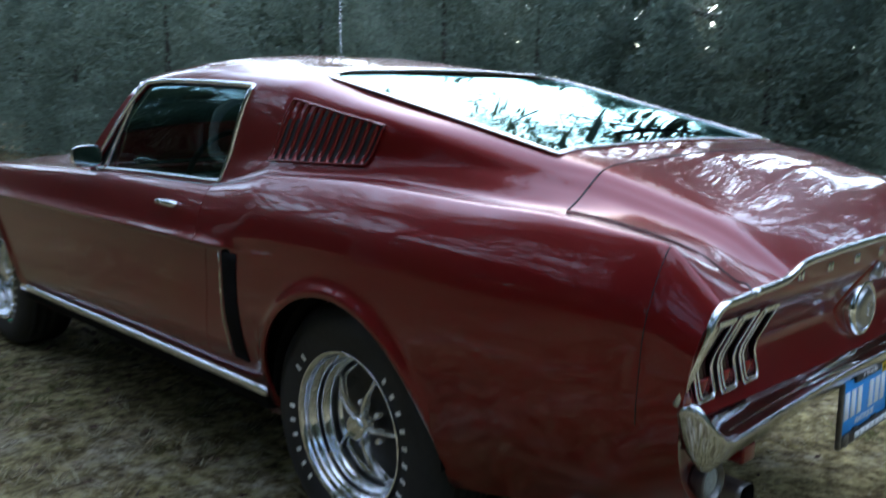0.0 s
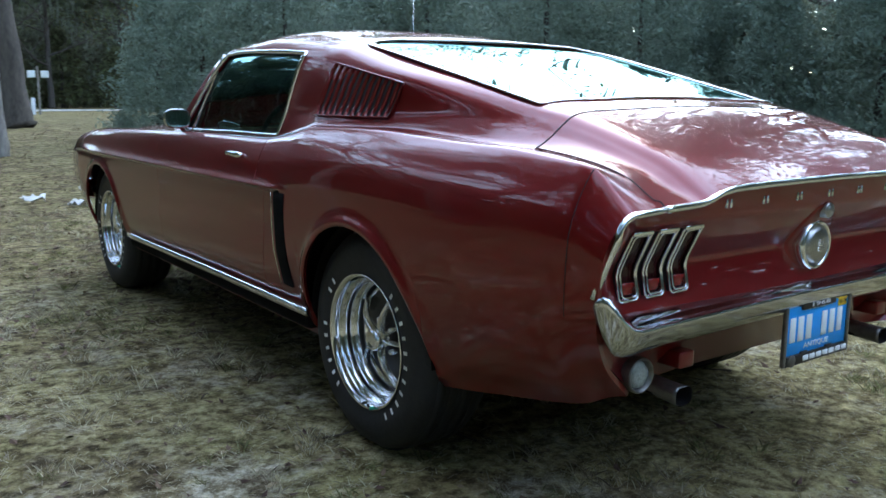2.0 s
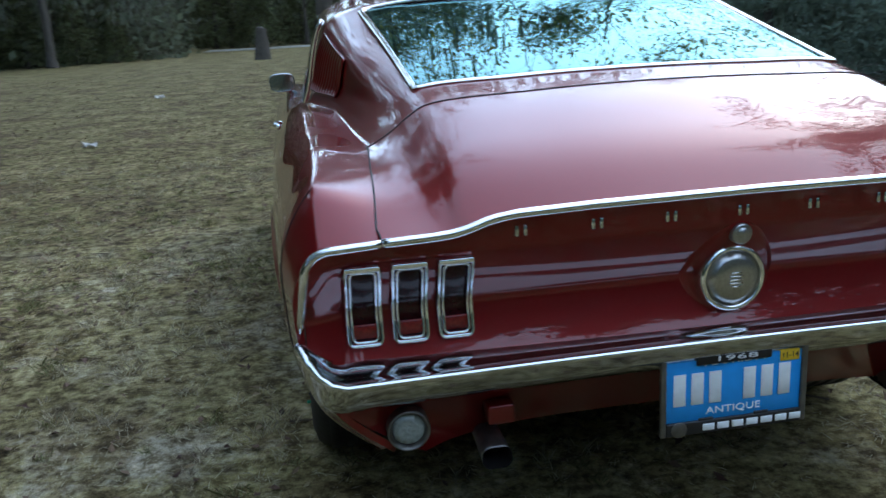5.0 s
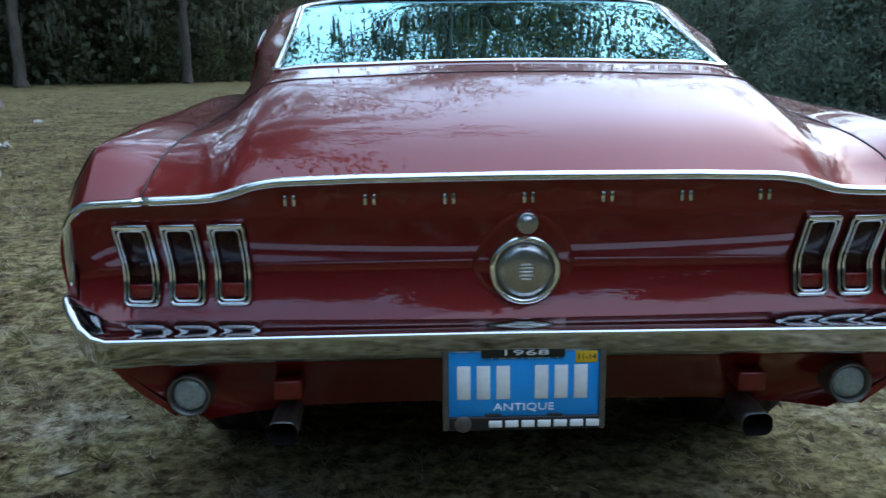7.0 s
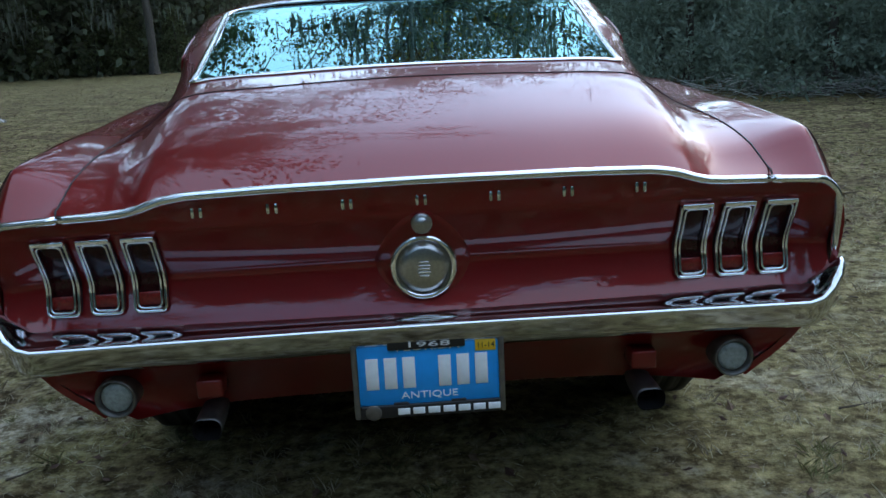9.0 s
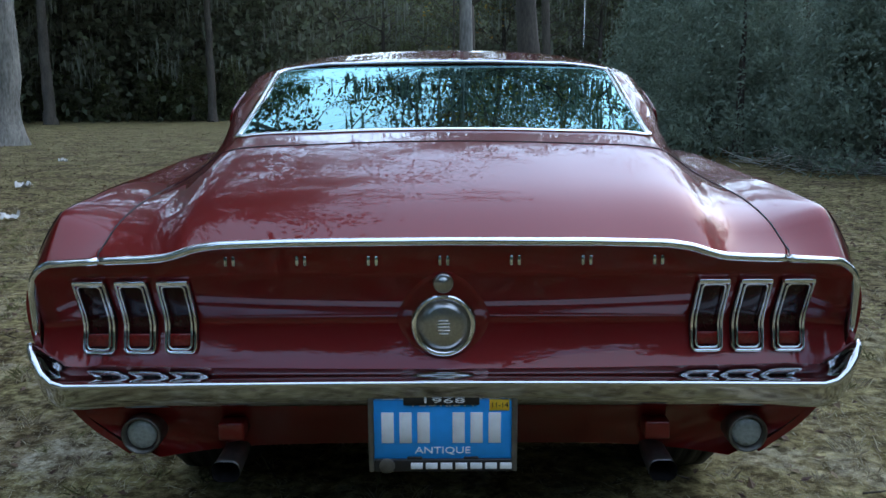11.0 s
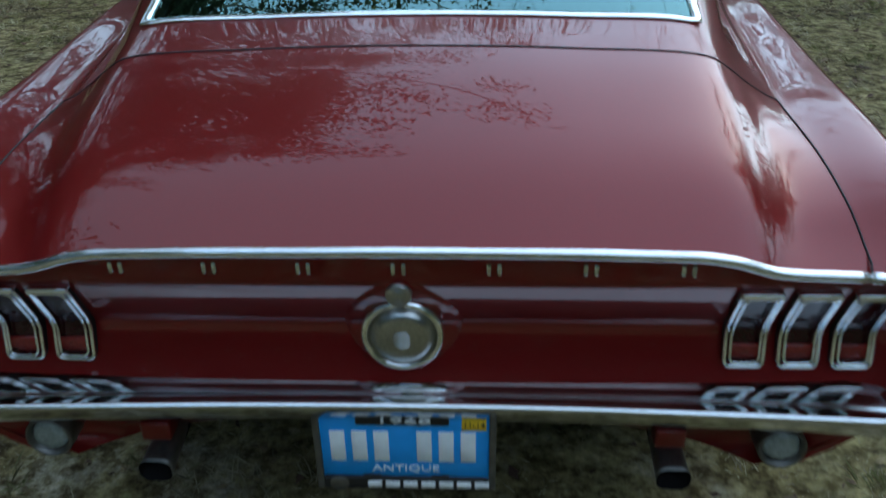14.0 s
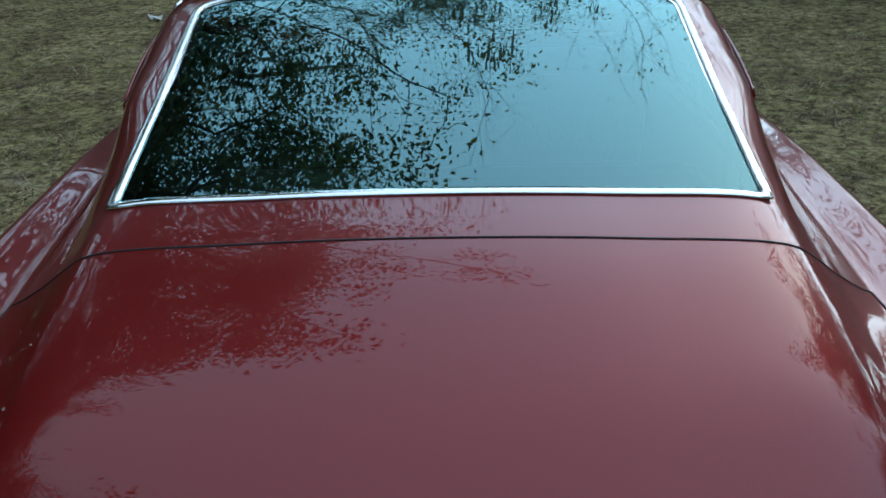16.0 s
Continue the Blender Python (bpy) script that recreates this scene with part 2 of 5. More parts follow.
def ground_mat():
    m = bpy.data.materials.new("dry_grass_and_leaf_litter")
    m.use_nodes = True
    nt = m.node_tree
    b = nt.nodes["Principled BSDF"]
    b.inputs["Roughness"].default_value = 0.95
    b.inputs["Specular IOR Level"].default_value = 0.15
    tc = nt.nodes.new("ShaderNodeTexCoord")

    def ramp(scale, detail, stops, rough=0.6):
        n = nt.nodes.new("ShaderNodeTexNoise")
        n.inputs["Scale"].default_value, n.inputs["Detail"].default_value, n.inputs["Roughness"].default_value = scale, detail, rough
        nt.links.new(tc.outputs["Object"], n.inputs["Vector"])
        r = nt.nodes.new("ShaderNodeValToRGB")
        while len(r.color_ramp.elements) < len(stops):
            r.color_ramp.elements.new(0.5)
        for e, (p, c) in zip(r.color_ramp.elements, stops):
            e.position, e.color = p, (*c, 1)
        nt.links.new(n.outputs["Fac"], r.inputs["Fac"])
        return r.outputs["Color"], n.outputs["Fac"]

    def mix(fac, one, two, mode="MIX"):
        mx = nt.nodes.new("ShaderNodeMix")
        mx.data_type, mx.blend_type = "RGBA", mode
        if isinstance(fac, float):
            mx.inputs["Factor"].default_value = fac
        else:
            nt.links.new(fac, mx.inputs["Factor"])
        for key, val in (("A", one), ("B", two)):
            if isinstance(val, tuple):
                mx.inputs[key].default_value = (*val, 1)
            else:
                nt.links.new(val, mx.inputs[key])
        return mx.outputs["Result"]

    straw, fac = ramp(30, 14, [(0.36, (0.09, 0.075, 0.035)), (0.45, (0.37, 0.325, 0.185)), (0.53, (0.62, 0.555, 0.350)), (0.64, (0.84, 0.79, 0.60))], 0.82)
    sand, _ = ramp(36, 12, [(0.36, (0.22, 0.195, 0.16)), (0.47, (0.66, 0.62, 0.55)), (0.58, (0.92, 0.88, 0.82))], 0.82)
    bare, _ = ramp(1.7, 12, [(0.51, (0, 0, 0)), (0.58, (1, 1, 1))], 0.75)
    green, _ = ramp(2.3, 10, [(0.47, (0, 0, 0)), (0.56, (0.85, 0.85, 0.85))], 0.75)
    brown, _ = ramp(2.9, 10, [(0.51, (0, 0, 0)), (0.57, (0.9, 0.9, 0.9))], 0.75)
    spots, _ = ramp(8.5, 12, [(0.41, (0.22, 0.185, 0.15)), (0.47, (0.66, 0.63, 0.59)), (0.54, (1.0, 1.0, 1.0))], 0.74)
    clump, _ = ramp(19, 10, [(0.42, (0.42, 0.38, 0.30)), (0.49, (0.86, 0.85, 0.80)), (0.57, (1.15, 1.14, 1.08))], 0.70)
    tone, _ = ramp(0.9, 6, [(0.40, (1.00, 0.96, 0.88)), (0.60, (1.50, 1.46, 1.40))], 0.6)
    patch, _ = ramp(1.3, 12, [(0.43, (0.30, 0.26, 0.15)), (0.50, (0.19, 0.18, 0.08)), (0.56, (0.115, 0.088, 0.052))], 0.75)
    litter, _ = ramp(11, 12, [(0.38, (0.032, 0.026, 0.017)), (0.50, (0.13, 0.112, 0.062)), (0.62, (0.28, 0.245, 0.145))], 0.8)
    near = mix(bare, mix(green, straw, mix(1.0, straw, (0.66, 0.69, 0.52), "MULTIPLY")), sand)
    near = mix(1.0, mix(brown, near, mix(1.0, near, (0.44, 0.37, 0.29), "MULTIPLY")), spots, "MULTIPLY")
    near = mix(1.0, mix(1.0, near, clump, "MULTIPLY"), tone, "MULTIPLY")
    sp = nt.nodes.new("ShaderNodeSeparateXYZ")
    nt.links.new(tc.outputs["Object"], sp.inputs[0])
    wob = nt.nodes.new("ShaderNodeTexNoise")
    wob.inputs["Scale"].default_value, wob.inputs["Detail"].default_value = 0.5, 5
    nt.links.new(tc.outputs["Object"], wob.inputs["Vector"])
    ad = nt.nodes.new("ShaderNodeMath")
    ad.operation = "MULTIPLY_ADD"
    ad.inputs[1].default_value = 7.0
    nt.links.new(wob.outputs["Fac"], ad.inputs[0])
    nt.links.new(sp.outputs["Y"], ad.inputs[2])
    mr = nt.nodes.new("ShaderNodeMapRange")
    mr.inputs["From Min"].default_value, mr.inputs["From Max"].default_value = 1.5, 8.5
    nt.links.new(ad.outputs[0], mr.inputs["Value"])
    # painted shade behind and beside the car: litter colour, darker than the open sand
    shade_x = nt.nodes.new("ShaderNodeMath")
    shade_x.operation = "MULTIPLY_ADD"
    shade_x.inputs[1].default_value = 2.5
    nt.links.new(wob.outputs["Fac"], shade_x.inputs[0])
    nt.links.new(sp.outputs["X"], shade_x.inputs[2])
    shade_map = nt.nodes.new("ShaderNodeMapRange")
    shade_map.inputs["From Min"].default_value, shade_map.inputs["From Max"].default_value = -0.6, 1.6
    shade_map.inputs["To Max"].default_value = 0.62
    nt.links.new(shade_x.outputs[0], shade_map.inputs["Value"])
    near = mix(shade_map.outputs["Result"], near, mix(1.0, litter, mix(1.0, clump, (2.65, 2.5, 2.1), "MULTIPLY"), "MULTIPLY"))
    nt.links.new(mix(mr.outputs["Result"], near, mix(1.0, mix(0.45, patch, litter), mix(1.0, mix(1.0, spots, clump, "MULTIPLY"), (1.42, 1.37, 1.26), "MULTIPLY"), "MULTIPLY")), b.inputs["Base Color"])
    bp = nt.nodes.new("ShaderNodeBump")
    bp.inputs["Strength"].default_value, bp.inputs["Distance"].default_value = 0.9, 0.03
    nt.links.new(fac, bp.inputs["Height"])
    nt.links.new(bp.outputs["Normal"], b.inputs["Normal"])
    return m


def build_ground():
    ring = [-900, -300, -120, -60, -40, -28] + [-22 + 0.5 * i for i in range(89)] + [28, 40, 60, 120, 300, 900]
    xs, ys = ring, [v + 6 for v in ring]
    verts = [(x, y, height(x, y)) for y in ys for x in xs]
    n = len(xs)
    faces = [(j * n + i, j * n + i + 1, (j + 1) * n + i + 1, (j + 1) * n + i) for j in range(len(ys) - 1) for i in range(n - 1)]
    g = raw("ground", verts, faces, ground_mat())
    tagged(g, "level clearing of dry winter grass and leaf litter", "ground", kind="structure")
    return g


build_ground()


# ---------------------------------------------------------------- the car: body surface
STATIONS = [-0.030, 0.030, 0.089, 0.248, 0.472, 0.597, 0.825, 1.083, 1.466, 1.572, 1.745, 2.155, 2.566, 2.946]
# every row: the key points of one cross section, from the sill over the side, the shoulder and the sail to the middle
REAR = [
    [(.690, .412), (.780, .495), (.838, .600), (.856, .710), (.850, .790), (.803, .858), (.699, .864), (.600, .866), (.565, .869), (.530, .880), (.300, .899), (0, .902)],
    [(.695, .400), (.790, .485), (.848, .595), (.863, .713), (.857, .815), (.803, .907), (.695, .891), (.605, .889), (.570, .898), (.530, .914), (.300, .930), (0, .933)],
    [(.700, .390), (.800, .478), (.855, .590), (.871, .717), (.866, .840), (.803, .947), (.690, .917), (.610, .914), (.570, .927), (.530, .944), (.300, .958), (0, .961)],
    [(.725, .355), (.820, .448), (.866, .570), (.881, .729), (.870, .858), (.798, .962), (.682, .948), (.610, .957), (.575, .975), (.535, .995), (.300, 1.011), (0, 1.015)],
    [(.765, .325), (.838, .435), (.878, .560), (.889, .742), (.872, .870), (.800, .976), (.674, .968), (.623, .999), (.591, 1.027), (.553, 1.050), (.300, 1.067), (0, 1.073)],
    [(.785, .305), (.845, .425), (.881, .560), (.893, .744), (.874, .880), (.801, .978), (.684, .974), (.639, 1.013), (.603, 1.049), (.556, 1.076), (.300, 1.091), (0, 1.096)],
    [(.809, .282), (.857, .422), (.893, .575), (.898, .747), (.879, .891), (.806, .988), (.699, .986), (.666, 1.034), (.634, 1.091), (.566, 1.129), (.300, 1.143), (0, 1.148)],
    [(.799, .283), (.855, .413), (.895, .575), (.900, .747), (.882, .893), (.812, .997), (.721, .998), (.694, 1.049), (.674, 1.147), (.578, 1.185), (.300, 1.198), (0, 1.203)],
    [(.800, .273), (.850, .393), (.894, .565), (.900, .748), (.883, .880), (.821, .988), (.781, .996), (.755, 1.045), (.699, 1.212), (.592, 1.265), (.300, 1.280), (0, 1.284)],
    [(.800, .274), (.849, .384), (.894, .566), (.901, .748), (.882, .870), (.824, .967), (.786, .974), (.761, 1.025), (.702, 1.232), (.594, 1.283), (.300, 1.302), (0, 1.307)],
    [(.801, .274), (.847, .374), (.893, .566), (.900, .748), (.881, .860), (.834, .942), (.786, .946), (.766, 1.000), (.701, 1.246), (.594, 1.297), (.300, 1.324), (0, 1.330)],
    [(.802, .275), (.846, .375), (.893, .567), (.901, .749), (.880, .860), (.839, .938), (.779, .942), (.760, .995), (.695, 1.264), (.582, 1.326), (.300, 1.363), (0, 1.370)],
    [(.803, .276), (.847, .376), (.894, .567), (.902, .749), (.881, .850), (.841, .933), (.771, .936), (.752, .991), (.671, 1.271), (.572, 1.324), (.300, 1.359), (0, 1.366)],
    [(.805, .276), (.849, .376), (.895, .568), (.902, .750), (.881, .841), (.842, .926), (.767, .930), (.751, .986), (.655, 1.261), (.558, 1.308), (.300, 1.341), (0, 1.348)],
]
FRONT_AT = [2.946, 3.392, 3.869, 4.316, 4.652]
FRONT = [
    [(.805, .276), (.849, .376), (.895, .568), (.902, .750), (.881, .841), (.842, .926), (.767, .930), (.712, .928), (.630, .934), (.506, .944), (.300, .954), (0, .960)],
    [(.808, .277), (.852, .377), (.898, .569), (.905, .752), (.883, .833), (.839, .915), (.768, .920), (.715, .919), (.632, .927), (.507, .937), (.300, .946), (0, .952)],
    [(.811, .278), (.856, .378), (.900, .571), (.907, .754), (.883, .825), (.833, .903), (.762, .907), (.707, .906), (.623, .914), (.509, .924), (.300, .932), (0, .937)],
    [(.818, .319), (.859, .419), (.891, .572), (.897, .736), (.874, .807), (.822, .879), (.753, .881), (.702, .880), (.617, .886), (.501, .894), (.300, .900), (0, .904)],
    [(.814, .461), (.840, .502), (.857, .604), (.861, .717), (.845, .779), (.798, .842), (.741, .844), (.685, .843), (.600, .845), (.493, .847), (.300, .849), (0, .851)],
]
ARCH = [(1.040, 0.349, 0.362), (3.898, 0.349, 0.362)]
RIDGE = 0.776
NLOW, NSEG = 20, 10
CREASE = np.array([0, .10, .16, .20, .235, .27, .31, .37, .47, .70, 1])   # finer steps over the feather line


def arch_bottom(y, zb):
    for yc, zc, r in ARCH:
        if abs(y - yc) < r:
            return max(zb, zc + math.sqrt(r * r - (y - yc) ** 2))
    return zb


def section_curve(keys, tight=0.0):
    """Sample a smooth curve through the keys; returns the samples per segment. tight: how sharply it turns at the shoulder."""
    p = np.asarray(keys, float)
    t = np.concatenate([[0], np.cumsum(np.sqrt(np.linalg.norm(np.diff(p, axis=0), axis=1)))])
    m = np.zeros_like(p)
    for i in range(1, len(p) - 1):
        h0, h1 = t[i] - t[i - 1], t[i + 1] - t[i]
        m[i] = ((p[i] - p[i - 1]) / h0 * h1 + (p[i + 1] - p[i]) / h1 * h0) / (h0 + h1)
    m[5] *= 1 - .62 * tight
    m[6] *= 1 - .35 * tight
    m[0], m[-1] = (p[1] - p[0]) / (t[1] - t[0]), np.array([(p[-1] - p[-2])[0] / (t[-1] - t[-2]), 0])
    segs = []
    for i in range(len(p) - 1):
        h = t[i + 1] - t[i]
        s = (CREASE if i == 3 else np.linspace(0, 1, NSEG + 1))[:, None]
        segs.append((2 * s**3 - 3 * s**2 + 1) * p[i] + (s**3 - 2 * s**2 + s) * h * m[i] + (3 * s**2 - 2 * s**3) * p[i + 1] + (s**3 - s**2) * h * m[i + 1])
    return segs


def cove(y, z):
    """How far the body side is sunk below the feather line, deepest at the scoop."""
    if y < 1.517 or z > RIDGE + 0.004:
        return 0.0
    deep = 0.036 * (1 - .62 * smooth(1.6, 3.9, y)) * (1 - smooth(3.9, 4.5, y)) * smooth(1.517, 1.533, y)
    return deep * smooth(RIDGE + 0.004, RIDGE - 0.016, z) * (1 - smooth(0.66, 0.42, z))


def section(y, front=False):
    at, table = (FRONT_AT, FRONT) if front else (STATIONS, REAR)
    arr = np.asarray(table)
    keys = [(float(pchip(at, arr[:, k, 0], [y])[0]), float((spline if k > 8 else pchip)(at, arr[:, k, 1], [y])[0])) for k in range(arr.shape[1])]
    segs = section_curve(keys, 0 if front else 1 - smooth(1.15, 1.5, y))
    low = np.concatenate([segs[0], segs[1][1:], segs[2][1:]])
    zb = arch_bottom(y, keys[0][1])
    zs = np.linspace(zb, keys[3][1], NLOW + 1)
    xs = np.interp(zs, low[:, 1], low[:, 0])
    pts = [[xs[i], zs[i]] for i in range(NLOW + 1)]
    for s in segs[3:]:
        pts += [list(v) for v in s[1:]]
    out = []
    for i, (x, z) in enumerate(pts):
        yy = y
        for yc, zc, r in ARCH:
            d = math.hypot(y - yc, z - zc) - r
            if z > 0.3 and -0.02 < d < 0.09:
                x += 0.013 * math.exp(-((d - 0.012) / 0.022) ** 2)
        x -= cove(y, z)
        if y > 1.47 and .75 < z < .84:
            x += .014 * smooth(1.47, 1.62, y) * math.exp(-((z - .778) / (.016 if z > .778 else .006)) ** 2) * (1 - smooth(4.2, 4.6, y))
        if y < 0.2 and z < 0.85:
            yy += (0.85 - z) * 0.21 * (1 - smooth(-0.03, 0.2, y))
        if not front and z > 0.95 and y > 1.27:
            k = min(1.1, (z - 0.945) / 0.31)
            slant = np.interp(y, [1.27, 1.744, 2.15, 2.93], [0, -0.085, -0.135, -0.35])
            if i > NLOW + 2 * NSEG:
                yy += slant * k
        out.append((x, yy, z))
    return out


U_BELT = NLOW + 3 * NSEG          # valley or belt line
U_RAIL = NLOW + 5 * NSEG          # roof rail
U_EDGE = NLOW + 6 * NSEG          # edge of the rear window
U_MID = NLOW + 8 * NSEG


def columns(a, b, marks=(), step=0.028):
    ys = set(np.round(np.arange(a, b, step), 5)) | {a, b}
    ys = {y for y in ys if y in (a, b) or all(abs(y - m) > step * 0.45 for m in marks)} | {m for m in marks if a <= m <= b}
    for yc, _, r in ARCH:
        if a < yc < b:
            ys = {y for y in ys if abs(y - yc) > r + 0.012}
            ys |= {yc - r - 0.0004, yc + r + 0.0004}
            ys |= {round(yc - r * math.cos(math.pi * i / 26), 6) for i in range(1, 26)} | {yc - r + 0.0003, yc + r - 0.0003}
    return sorted(y for y in ys if a <= y <= b)


def grid(ys, front=False):
    return [section(y, front) for y in ys]


def panel(name, cols, keep, sides, material, parent, label="", flange=0.014):
    """The faces of a grid for which keep(i, j) holds, on one or both sides of the car, with turned-in edges."""
    verts, faces, index = [], [], {}

    def vid(s, j, i):
        if s < 0 and i == U_MID:
            s = 1
        key = (s, j, i)
        if key not in index:
            x, y, z = cols[j][i]
            index[key] = len(verts)
            verts.append(Vector((x * s, y, z)))
        return index[key]

    for s in sides:
        for j in range(len(cols) - 1):
            for i in range(len(cols[0]) - 1):
                if keep(i, j):
                    q = (vid(s, j, i), vid(s, j, i + 1), vid(s, j + 1, i + 1), vid(s, j + 1, i))
                    faces.append(q[::-1] if s > 0 else q)
    edges, normal = {}, [Vector() for _ in verts]
    for f in faces:
        a, b, c, d = (verts[k] for k in f)
        nn = (c - a).cross(d - b)
        for k in f:
            normal[k] += nn
        for k in range(4):
            e = (f[k], f[(k + 1) % 4])
            if (e[1], e[0]) in edges:
                del edges[(e[1], e[0])]
            else:
                edges[e] = True
    extra = {}
    if flange:
        rim = list(edges)
        for a, b in rim:
            for k in (a, b):
                if k not in extra:
                    nn = normal[k].normalized()
                    extra[k] = (len(verts), len(verts) + 1)
                    verts.extend([verts[k].copy(), verts[k] - nn * flange])
            faces.append((extra[b][0], extra[a][0], extra[a][1], extra[b][1]))
    return raw(name, verts, faces, material, parent, label)


car = thing("car", "dark candy red fastback coupe with chrome trim, parked on grass", "car")

quarter_y = columns(-0.03, 1.708, marks=(0.0, 0.03, 0.470, 0.4735, 0.597, 1.510, 1.518, 1.525, 1.533, 1.558))
main_y = sorted(set(quarter_y) | set(columns(1.711, 2.872, marks=(1.750, 2.81))) | {2.90, 2.93})
shell = grid(main_y)
J = {y: j for j, y in enumerate(main_y)}


def before(y):
    return max(j for v, j in J.items() if v <= y + 1e-6)


J_LID, J_LID2, J_GLASS, J_TOP = before(0.470), before(0.4735), before(0.597), before(1.558)
J_QTR, J_DOOR, J_WIN, J_PIL = before(1.708), before(1.711), before(1.750), before(2.81)


def is_quarter(i, j):
    if i < U_BELT:
        return j < J_QTR
    if j < J_LID2:
        return False
    if J_GLASS <= j < J_TOP and i >= U_EDGE:
        return False
    if J_WIN <= j < J_PIL and U_BELT <= i < U_RAIL:
        return False
    return True


panel("body_shell", shell, is_quarter, (1, -1), PAINT, car, "glossy dark red quarters, sails and roof")
panel("trunk_lid", shell, lambda i, j: j < J_LID and i >= U_BELT, (1, -1), PAINT, car)
fender_y = columns(2.8735, 4.652, marks=(2.93,))
nose = [section(y, y >= 2.93) for y in fender_y]
for s in (-1, 1):
    door = panel("door", shell, lambda i, j: J_DOOR <= j < before(2.872) and i < U_BELT, (s,), PAINT, car)
    sweep_pts = [(s * .876, 1.85, .874), (s * .892, 1.862, .876), (s * .896, 1.91, .879), (s * .895, 1.96, .878), (s * .874, 1.98, .876)]
    raw("door_handle", *sweep(sweep_pts, [.010, .012, .011, .010, .008], flat=0.8), CHROME, door, "chrome pull handle")
    panel("fender", nose, lambda i, j: i < U_BELT, (s,), PAINT, car)
panel("hood", nose, lambda i, j: i >= U_BELT and fender_y[j] > 3.0, (1, -1), PAINT, car)
# the cowl between the hood and the windscreen, and the front face under the hood
part("cowl", box_bm(-.76, .76, 2.87, 3.03, .89, .922, .006), PAINT, car)
part("grille", box_bm(-.79, .79, 4.50, 4.645, .48, .82, .03), BLACK, car)


# dark lining of the cabin, inside the roof and the pillars
lining = [[(x * .965, y, z - .018) for x, y, z in c] for c in shell]
panel("cabin_lining", lining, lambda i, j: i >= U_BELT and j >= J_LID2 + 3 and is_quarter(i, j), (1, -1), VINYL, car, flange=0)


# windows
def glass_sheet(name, rows, parent, label, thick=0.004, off=0.0):
    n, m = len(rows), len(rows[0])
    verts = [Vector(p) for r in rows for p in r]
    faces = [(a * m + b, a * m + b + 1, (a + 1) * m + b + 1, (a + 1) * m + b) for a in range(n - 1) for b in range(m - 1)]
    ob = raw(name, verts, faces, GLASS, parent, label)
    ob.visible_shadow = False
    return ob


def mirrored(col, i0, i1):
    right = [col[i] for i in range(i0, i1 + 1)]
    return [(-x, y, z) for x, y, z in right] + [p for p in right[::-1][1:]]


def smooth_sheet(rows):
    """Lay one smooth low-order surface through the rows, so that reflections run true."""
    p = np.asarray([q for r in rows for q in r])
    x, y, z = p[:, 0] / .6, p[:, 1] - 1.05, p[:, 2]
    bow = -.020 * (y * y)
    terms = np.stack([np.ones_like(x), y, x**2, x**4], 1)
    zz = terms @ np.linalg.lstsq(terms, z - bow, rcond=None)[0] + bow
    n = len(rows[0])
    return [[(p[k * n + i, 0], p[k * n + i, 1], zz[k * n + i]) for i in range(n)] for k in range(len(rows))]


rear_rows = smooth_sheet([mirrored(shell[j], U_EDGE, U_MID) for j in range(J_GLASS, J_TOP + 1)])
glass_sheet("rear_window", rear_rows, car, "tinted fastback window with sky reflections")
# painted fillets that round the window's upper corners
for s in (-1, 1):
    cj = shell[J_TOP][U_EDGE]
    lo = shell[J_TOP - 6][U_EDGE]
    inn = shell[J_TOP][U_EDGE + 6]
    fan = [Vector((s * cj[0], cj[1], cj[2] + .001))]
    for t in np.linspace(0, 1, 9):
        q = np.array(lo) * (1 - t) ** 2 + np.array(cj) * 2 * t * (1 - t) + np.array(inn) * t * t
        fan.append(Vector((s * q[0], q[1], q[2] + .002)))
    raw("window_fillet", fan, [(0, k, k + 1) for k in range(1, 9)], PAINT, car)
def round_corner(p, q, r, n=9):
    p, q, r = np.array(p), np.array(q), np.array(r)
    return [tuple(p * (1 - t) ** 2 + q * 2 * t * (1 - t) + r * t * t) for t in np.linspace(0, 1, n)]


edge_rows = [mirrored(shell[j], U_EDGE, U_MID) for j in range(J_GLASS, J_TOP + 1)]
edge_rows = [[(e[0], e[1], max(e[2], g[2]) + .002) for e, g in zip(er, gr)] for er, gr in zip(edge_rows, rear_rows)]


def around(rows):
    top_row, low_row = rows[-1], rows[0]
    loop = [r[0] for r in rows[:-7]] + round_corner(rows[-7][0], top_row[0], top_row[6]) + top_row[7:-7]
    return loop + round_corner(top_row[-7], top_row[-1], rows[-7][-1]) + [r[-1] for r in rows[:-7][::-1]] + low_row[1:-1][::-1]


